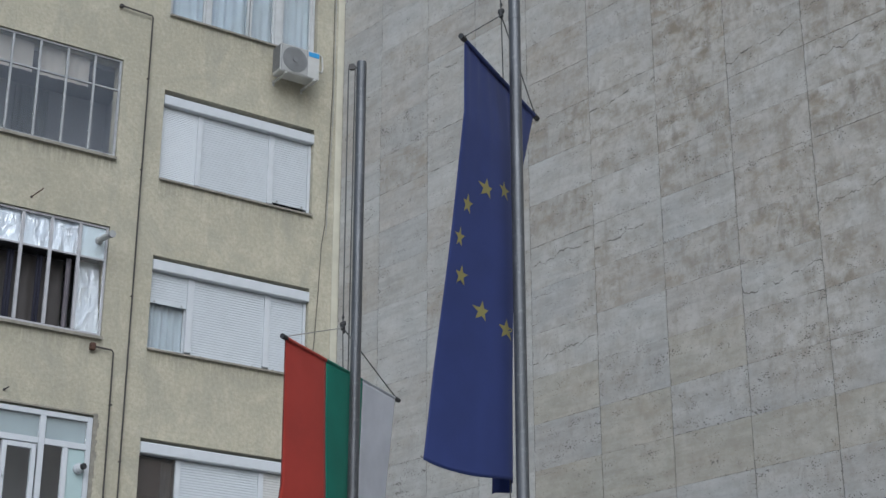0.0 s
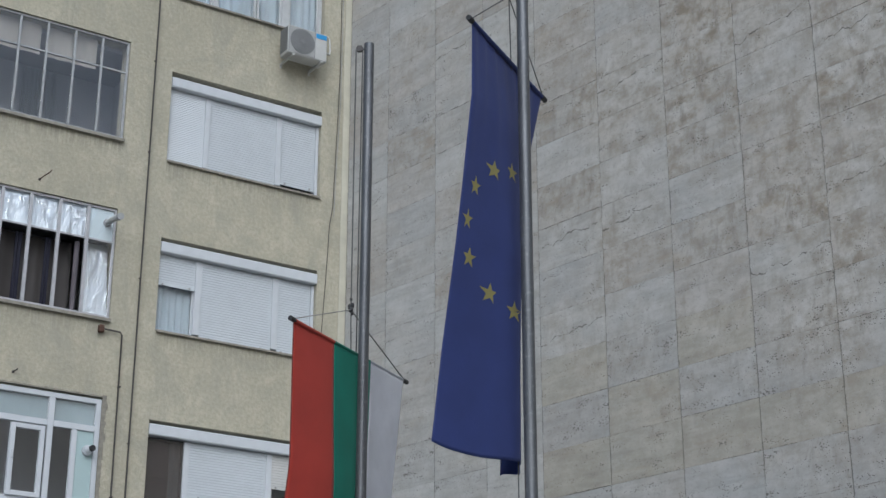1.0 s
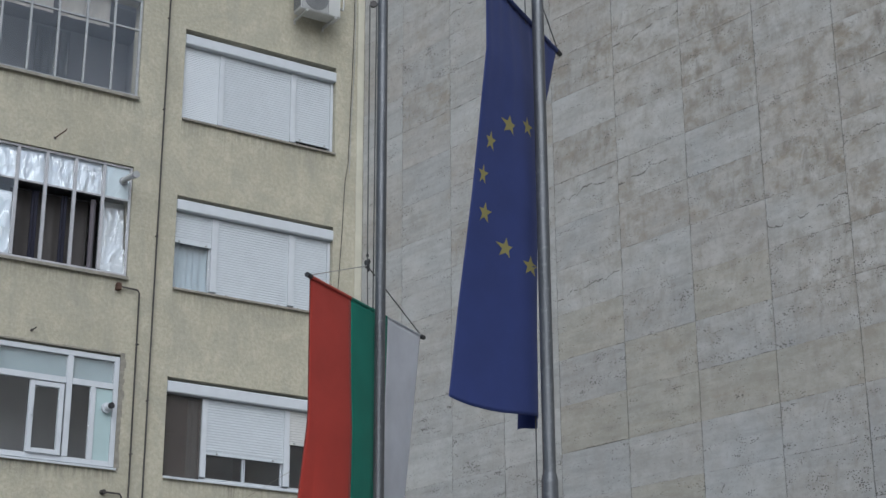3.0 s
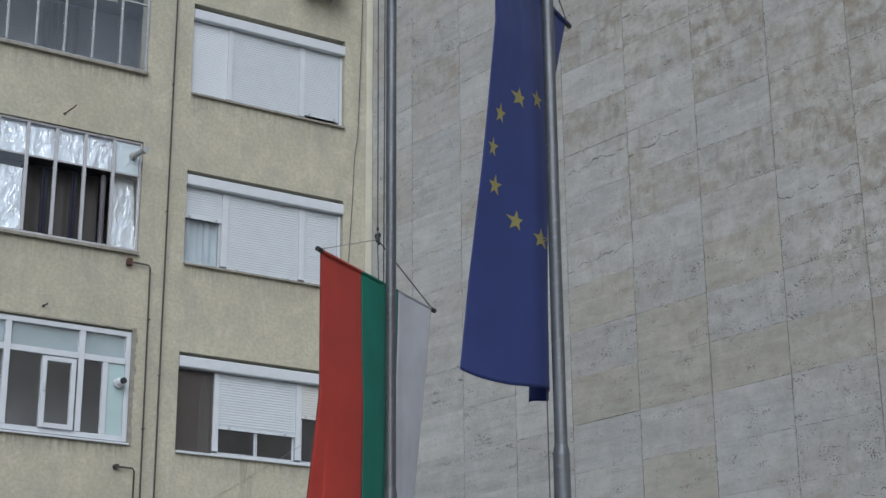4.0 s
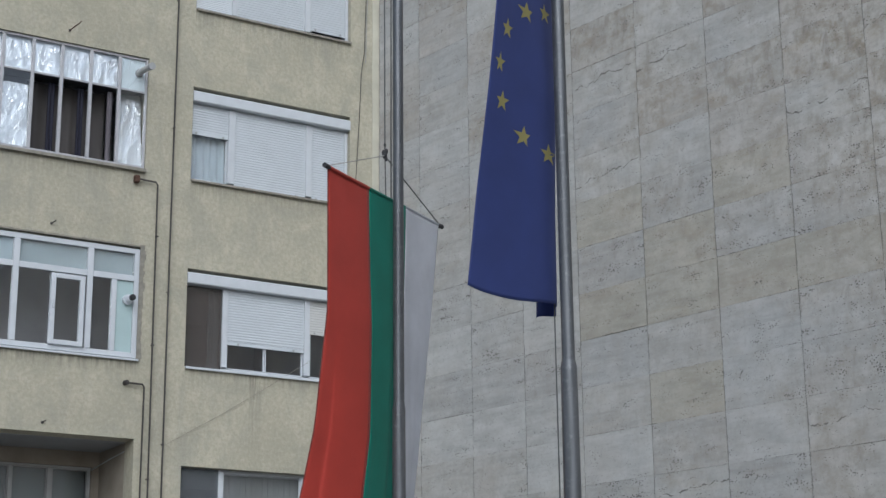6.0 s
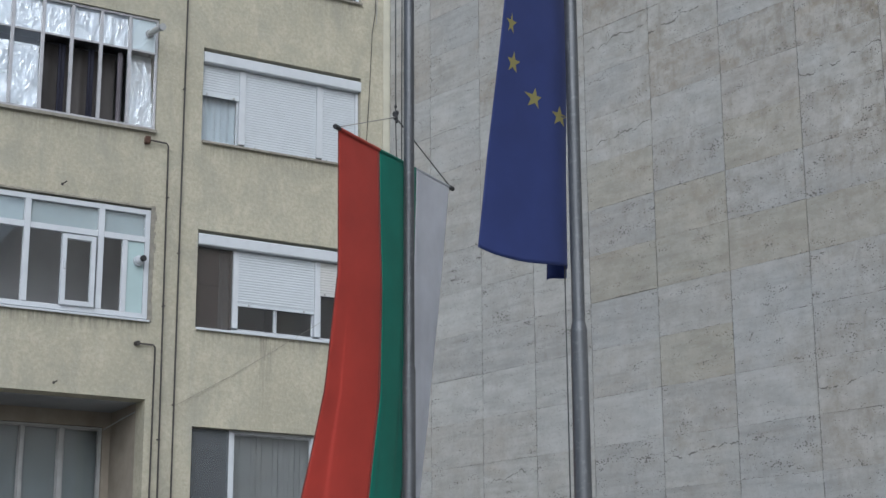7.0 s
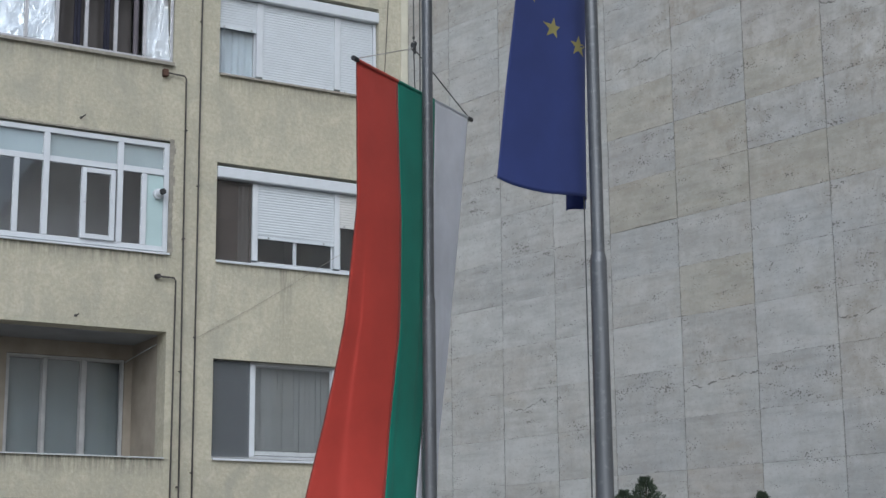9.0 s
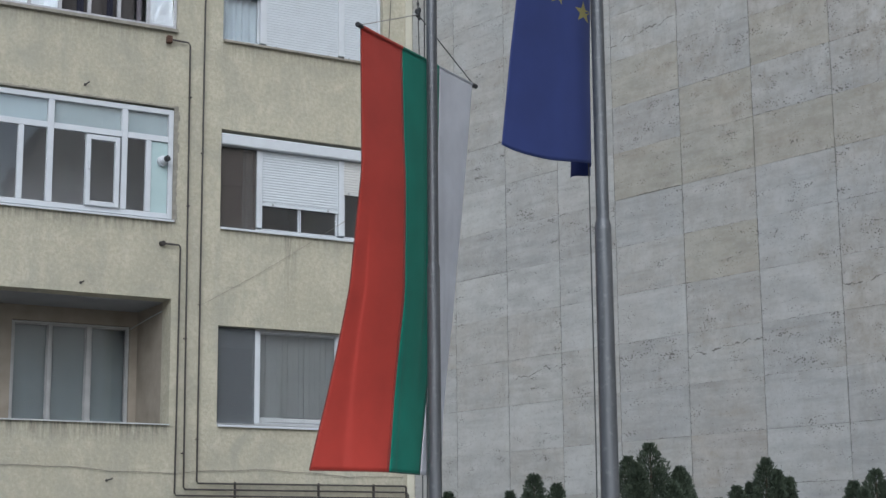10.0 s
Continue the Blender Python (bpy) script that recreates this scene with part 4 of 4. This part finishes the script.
for name, c0, c1, mat in (("red_stripe", 0, 20, RED), ("green_stripe", 20, 40, GREEN), ("white_stripe", 40, 60, WHITE)):
    ob = part(name, cloth_mesh(grid, c0, c1), mat, flag_a, smooth=True)
    thicken(ob, 0.004)
HEM_TOP = {"red": make_cloth("red_casing", (0.46, 0.05, 0.032), 0.1), "green": make_cloth("green_casing", (0.010, 0.19, 0.13), 0.1), "white": make_cloth("white_casing", (0.40, 0.41, 0.44), 0.05)}
HEM_RED = make_cloth("red_hem", (0.22, 0.03, 0.02), 0.1)
HEM_GREEN = make_cloth("green_hem", (0.006, 0.075, 0.055), 0.1)
for col, mat in ((0, HEM_RED), (20, HEM_RED)):
    part("seam", tube([grid[j, col] for j in range(0, ROWS_A + 1, 3)], 0.0055, 6), mat, flag_a, smooth=True)
toward = np.array([-0.06, 0.998, 0]) * 0.008
for key, c0, c1 in (("red", 0, 20), ("green", 20, 40), ("white", 40, 60)):
    band = grid[0:3].copy() + toward
    band[2] = band[1] * 0.2 + band[2] * 0.8
    thicken(part("casing", cloth_mesh(band, c0, c1), HEM_TOP[key], flag_a, "doubled cloth casing round the staff", smooth=True), 0.004)
part("hem", tube([grid[ROWS_A, i] for i in range(0, 21)], 0.006, 6), HEM_RED, flag_a, smooth=True)
part("hem", tube([grid[ROWS_A, i] for i in range(20, 41)], 0.006, 6), HEM_GREEN, flag_a, smooth=True)
END_L, END_R = place(5.84, 13.10, TOP_A + 0.004), place(1.66, 14.89, TOP_A + 0.004)
staff = part("staff", tube([END_L, END_R], 0.012, 10), DARK_PIPE, flag_a, "dark wooden staff")
for e in (END_L, END_R):
    part("knob", disc(None, e, END_R - END_L, 0.022, 0.06, 12), BLACK, staff)
for e0, e1, mat in ((0, 20, "red"), (20, 40, "green"), (40, 60, "white")):
    part("sleeve", tube([END_L.lerp(END_R, 0.03 + 0.94 * e0 / 60), END_L.lerp(END_R, 0.03 + 0.94 * e1 / 60)], 0.016, 10), HEM_TOP[mat], flag_a)

KNOT_A = place(3.69, 13.98, 6.40)
rope = thing("halyard", pose(0, 0, 0), "thin dark halyard with a bridle holding the tricolour", "rope")
pull = Vector((POLE_A.x - 0.123, POLE_A.y, 8.99))
part("bridle", tube([KNOT_A, END_L], 0.005, 6), PALE_ROPE, rope)
part("bridle", tube([KNOT_A, END_R], 0.006, 6), ROPE, rope)
part("line", tube([pull, KNOT_A], 0.006, 6), ROPE, rope)
part("line", tube([Vector((POLE_A.x - 0.06, POLE_A.y, 8.99)), Vector((POLE_A.x - 0.07, POLE_A.y + 0.1, 6.6)), Vector((POLE_A.x - 0.09, POLE_A.y + 0.42, 5.8)), Vector((POLE_A.x - 0.09, POLE_A.y + 0.42, 2.2)), Vector((POLE_A.x - 0.09, POLE_A.y, 1.25))], 0.006, 6), ROPE, rope)
part("line", tube([KNOT_A, Vector((POLE_A.x - 0.13, POLE_A.y + 0.40, 5.8)), Vector((POLE_A.x - 0.13, POLE_A.y + 0.42, 2.2)), Vector((POLE_A.x - 0.10, POLE_A.y, 1.25))], 0.005, 6), ROPE, rope)
bm = bmesh.new()
for dx, dz, r in ((0, 0.0, 0.022), (0.012, 0.04, 0.018), (-0.012, 0.03, 0.018), (0.0, 0.10, 0.013), (0.01, -0.035, 0.014)):
    made = bmesh.ops.create_icosphere(bm, subdivisions=2, radius=r)
    for vv in made["verts"]:
        vv.co = KNOT_A + Vector((dx + vv.co.x, vv.co.y, dz + vv.co.z * 1.5))
part("knot", bm, BLACK, rope, "tangled dark knot", smooth=True)

# the blue flag with its ring of stars, folded along the middle
KW = [0, 0.18, 0.53, 0.79, 1]
EA = [[-0.85, -0.80, -0.12, 0.45, 0.82], [-1.52, -1.62, -1.35, -1.02, -0.83], [-2.2, -2.42, -2.56, -2.46, -2.44], [-2.85, -2.8, -2.56, -2.46, -2.44], [-3.5, -3.0, -2.2, -1.85, -1.72]]
ED = [[11.57, 11.58, 11.62, 11.68, 11.72], [11.91, 11.9, 11.93, 11.97, 12.0], [12.25, 12.22, 12.24, 12.28, 12.30], [12.59, 12.56, 12.6, 12.66, 12.70], [12.93, 12.9, 12.85, 12.8, 12.76]]
TOP_B, LOW_B, ROWS_B, COLS_B = 8.0, 4.6, 110, 64
grid_b = np.zeros((ROWS_B + 1, COLS_B + 1, 3))
for j in range(ROWS_B + 1):
    v = j / ROWS_B
    row = soft_row([place(along(KW, EA[k], v), along(KW, ED[k], v), TOP_B + (LOW_B - TOP_B) * v) for k in range(5)], COLS_B)
    for i in range(COLS_B + 1):
        s = i / COLS_B
        wave = 0.045 * math.sin(s * 24 + 1.5 * v) * min(1, 2.5 * v) * (0.4 + abs(s - 0.5)) + 0.014 * math.sin(s * 47 + 2 * v) * (1 - 0.7 * v)
        row[i] += np.array([0.5, 0.6, 0]) * wave
        row[i][2] += 0.02 * max(0.0, 1 - s / 0.2) ** 2 * v ** 10 - 0.03 * math.sin(math.pi * min(1.0, 2 * s)) * v ** 6
    grid_b[j] = row
flag_b = thing("flag", pose(0, 0, 0), "deep blue flag with a ring of yellow stars, hanging folded", "flag", "flags on the poles")
thicken(part("cloth", cloth_mesh(grid_b, 0, COLS_B), BLUE, flag_b, smooth=True), 0.004)


def on_blue(s, v, lift):
    x, y = min(max(s, 0), 1) * COLS_B, min(max(v, 0), 1) * ROWS_B
    i, j = min(int(x), COLS_B - 1), min(int(y), ROWS_B - 1)
    p = Vector(grid_b[j, i])
    du, dv = Vector(grid_b[j, i + 1]) - p, Vector(grid_b[j + 1, i]) - p
    return p + du * (x - i) + dv * (y - j) + du.cross(dv).normalized() * lift


WIDE_B, TALL_B, RING, STAR = 1.5, 3.4, 0.59, 0.088
for k in range(12):
    a = 2 * math.pi * k / 12
    cs, cv = 0.5 - 0.03 + RING * math.sin(a) / WIDE_B, (TOP_B - 6.37 - RING * math.cos(a)) / TALL_B
    for lift in (-0.005, 0.005):
        bm = bmesh.new()
        hub = bm.verts.new(on_blue(cs, cv, lift))
        rim = []
        for q in range(40):
            b = 2 * math.pi * q / 40
            near = (q % 8) / 8
            f = abs(near * 2 - 1) if near != 0 else 1.0
            tip, dip = STAR, STAR * 0.40
            w0, w1 = math.pi / 5 * (1 - f), math.pi / 5
            r = tip * dip * math.sin(w1) / (dip * math.sin(w1 - w0) + tip * math.sin(w0))
            rim.append(bm.verts.new(on_blue(cs + r * math.sin(b) / WIDE_B, cv - r * math.cos(b) / TALL_B, lift)))
        for q in range(40):
            bm.faces.new((hub, rim[q], rim[(q + 1) % 40]))
        part("star", bm, YELLOW, flag_b)
BEND_L, BEND_R = place(-0.78, 11.53, TOP_B + 0.012), place(-3.6, 12.98, TOP_B + 0.012)
staff = part("staff", tube([BEND_L, BEND_R], 0.017, 10), DARK_PIPE, flag_b, "dark wooden staff")
for e in (BEND_L, BEND_R):
    part("knob", disc(None, e, BEND_R - BEND_L, 0.024, 0.07, 12), BLACK, staff)
part("sleeve", tube([BEND_L.lerp(BEND_R, 0.03), BEND_L.lerp(BEND_R, 0.97)], 0.0195, 10), BLUE, flag_b)
KNOT_B = place(-2.32, 12.12, 8.55)
rope = thing("halyard", pose(0, 0, 0), "thin dark halyard with a bridle holding the blue flag", "rope")
for e in (BEND_L, BEND_R):
    part("bridle", tube([KNOT_B, e], 0.005, 6), ROPE, rope)
part("line", tube([Vector((POLE_B.x - 0.123, POLE_B.y, 8.99)), KNOT_B], 0.006, 6), ROPE, rope)
part("line", tube([KNOT_B, Vector((POLE_B.x - 0.075, POLE_B.y + 0.45, 7.6)), Vector((POLE_B.x - 0.075, POLE_B.y + 0.45, 4.6)), Vector((POLE_B.x - 0.085, POLE_B.y + 0.2, 2.6)), Vector((POLE_B.x - 0.10, POLE_B.y, 1.25))], 0.005, 6), ROPE, rope)
bm = bmesh.new()
for dx, dz, r in ((0, 0.0, 0.022), (0.012, 0.04, 0.018), (-0.012, 0.03, 0.018), (0.0, 0.10, 0.013)):
    made = bmesh.ops.create_icosphere(bm, subdivisions=2, radius=r)
    for vv in made["verts"]:
        vv.co = KNOT_B + Vector((dx + vv.co.x, vv.co.y, dz + vv.co.z * 1.5))
part("knot", bm, BLACK, rope, "tangled dark knot", smooth=True)


# ---- young conifers before the office wall ----
def conifer(x, y, height, spread, seed):
    rng = random.Random(seed)
    t = thing("conifer", pose(x, y, 0), "young dark green conifer with a shaggy pointed crown", "tree", "conifers along the wall")
    part("trunk", tube([(0, 0, 0), (0.01, 0.0, height * 0.5), (0, 0, height * 0.96)], [0.06, 0.035, 0.006], 8), BARK, t)
    verts, faces = [], []
    n = 32000
    # a cluster of rounded leaders, the middle one tallest
    leaders = [(0.0, 0.0, height, 0.60 * spread)]
    for k in range(6):
        a, r = k * 1.05 + rng.uniform(-0.3, 0.3), spread * rng.uniform(0.36, 0.58)
        leaders.append((r * math.cos(a), r * math.sin(a), height * rng.uniform(0.84, 0.97), spread * rng.uniform(0.36, 0.50)))
    for k in range(n):
        lx, ly, lh, lr = leaders[k % len(leaders)]
        h = lh * (0.55 + 0.45 * rng.random() ** 0.7 if k % 5 else rng.uniform(0.06, 0.55))
        f = h / lh
        ragged = 0.92 + 0.3 * noise.noise(Vector((lx * 9 + seed, h * 7, ly * 9)))
        reach = lr * max(0.0, 1 - f ** 5) ** 0.8 * ragged + 0.022
        a, r = rng.uniform(0, 2 * math.pi), reach * math.sqrt(rng.random())
        r *= 0.9 + 0.45 * noise.noise(Vector((math.cos(a) * 2.2, math.sin(a) * 2.2, h * 11 + k % 7)))
        p = Vector((lx * (0.45 + 0.55 * f) + r * math.cos(a), ly * (0.45 + 0.55 * f) + r * math.sin(a), h))
        way = Vector((math.cos(a) * 0.7, math.sin(a) * 0.7, rng.uniform(-0.1, 1.7))).normalized()
        side = way.cross(Vector((rng.uniform(-1, 1), rng.uniform(-1, 1), rng.uniform(-1, 1)))).normalized()
        ln, wd = rng.uniform(0.022, 0.055), rng.uniform(0.004, 0.008)
        i = len(verts)
        verts += [p - side * wd * 0.4, p + side * wd * 0.4, p + way * ln * 0.6 + side * wd, p + way * ln, p + way * ln * 0.6 - side * wd]
        faces.append((i, i + 1, i + 2, i + 3, i + 4))
    me = bpy.data.meshes.new("crown")
    me.from_pydata(verts, [], faces)
    me.materials.append(NEEDLES)
    crown = new("crown", me)
    crown.parent = t
    return t


for k, (az, dist, top, spread) in enumerate(((-4.24, 16.0, 2.69, 0.62), (-0.23, 17.0, 2.46, 0.48), (-8.14, 16.0, 2.53, 0.42), (-7.15, 16.3, 2.28, 0.40), (-11.75, 15.6, 2.38, 0.5), (2.75, 17.6, 2.31, 0.36), (-5.35, 16.5, 2.42, 0.42))):
    p = place(az, dist, 0)
    conifer(p.x, p.y, top, spread, 10 + k)

# ---- office wall of travertine panels ----
COLS = [0.035, 1.04, 2.19, 3.29, 4.39, 5.60, 6.80, 8.0, 9.19, 10.39, 11.59]
ROW0, ROW = 1.828, 0.637
# box lengthened to 59.8 m out of view so panes reflect stone, not sky
office = finish("wall_office", boxed(0.035, 59.8, 0.004, 8.0, 0.0, 19.0, 0.01), JOINT)
office.matrix_world = OFFICE
tagged(office, "tall blank office wall clad in pale grey travertine panels, lengthened out of view", "wall", kind="structure")


def panel_mesh(width, height, proud, material):
    bm = bmesh.new()
    g, h, c = 0.0034, 0.0004, 0.0016
    box(bm, g, width - g, 0.0, 0.014, h, height - h)
    front = [f for f in bm.faces if f.normal.y < -0.9]
    bmesh.ops.inset_region(bm, faces=front, thickness=c, depth=0.0)
    for v in front[0].verts:
        v.co.y -= proud
    me = bpy.data.meshes.new("stone_panel")
    bm.to_mesh(me)
    bm.free()
    me.materials.append(material)
    return me


# the sort of each slab, column by column, from the lowest row up
SORTS = ["NGWGNWGNNGWNGRNWGRNWGNW",
         "WGWNNWGWPNNGWNGRBPRNWNG",
         "WNWCNWGPNRNWBNRWNWCRWNW",
         "NWNNWWPWWNWGNWRNWGWNGWN",
         "WNGPWNGOPOCGCBWBRRWNGNW",
         "NRNCNONOOPWRCWNCNGNRWNG",
         "GWGPWGGOPORBWBBBBBRBNBR",
         "NGGNCPPOPPCBRRWCRBBRBNB",
         "GNWGNPGOGGRCRBCRBBRBRBN",
         "NGWNGPNGPWNRBCRBRBBRBNR"]
rng = random.Random(5)
NROWS = 23
for i in range(len(COLS) - 1):
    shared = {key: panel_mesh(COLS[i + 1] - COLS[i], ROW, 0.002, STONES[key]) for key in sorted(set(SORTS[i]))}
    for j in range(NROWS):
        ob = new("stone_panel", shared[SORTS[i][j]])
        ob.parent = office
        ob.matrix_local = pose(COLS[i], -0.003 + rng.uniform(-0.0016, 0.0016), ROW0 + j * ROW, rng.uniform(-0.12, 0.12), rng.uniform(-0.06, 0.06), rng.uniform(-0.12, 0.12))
# slabs outside the view: rows above and below, plus the added reflecting length
bm_verts, bm_faces = [], []
for i in range(52):
    a, b = (COLS[i], COLS[i + 1]) if i < 10 else (11.59 + (i - 10) * 1.15, 12.74 + (i - 10) * 1.15)
    for j in range(-3, 27):
        if i < 10 and 0 <= j < NROWS:
            continue
        z0, z1 = max(0.0, ROW0 + j * ROW), ROW0 + (j + 1) * ROW
        if z1 > 19.0 or z1 <= 0.05:
            continue
        n = len(bm_verts)
        for y in (-0.003, 0.012):
            bm_verts += [(a + 0.0035, y, z0 + 0.0035), (b - 0.0035, y, z0 + 0.0035), (b - 0.0035, y, z1 - 0.0035), (a + 0.0035, y, z1 - 0.0035)]
        bm_faces += [(n, n + 1, n + 2, n + 3)] + [(n + k, n + 4 + k, n + 4 + (k + 1) % 4, n + (k + 1) % 4) for k in range(4)]
me = bpy.data.meshes.new("cladding")
me.from_pydata(bm_verts, [], bm_faces)
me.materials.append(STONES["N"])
rest = new("cladding", me)
rest.parent = office
tagged(rest, kind="stuff")
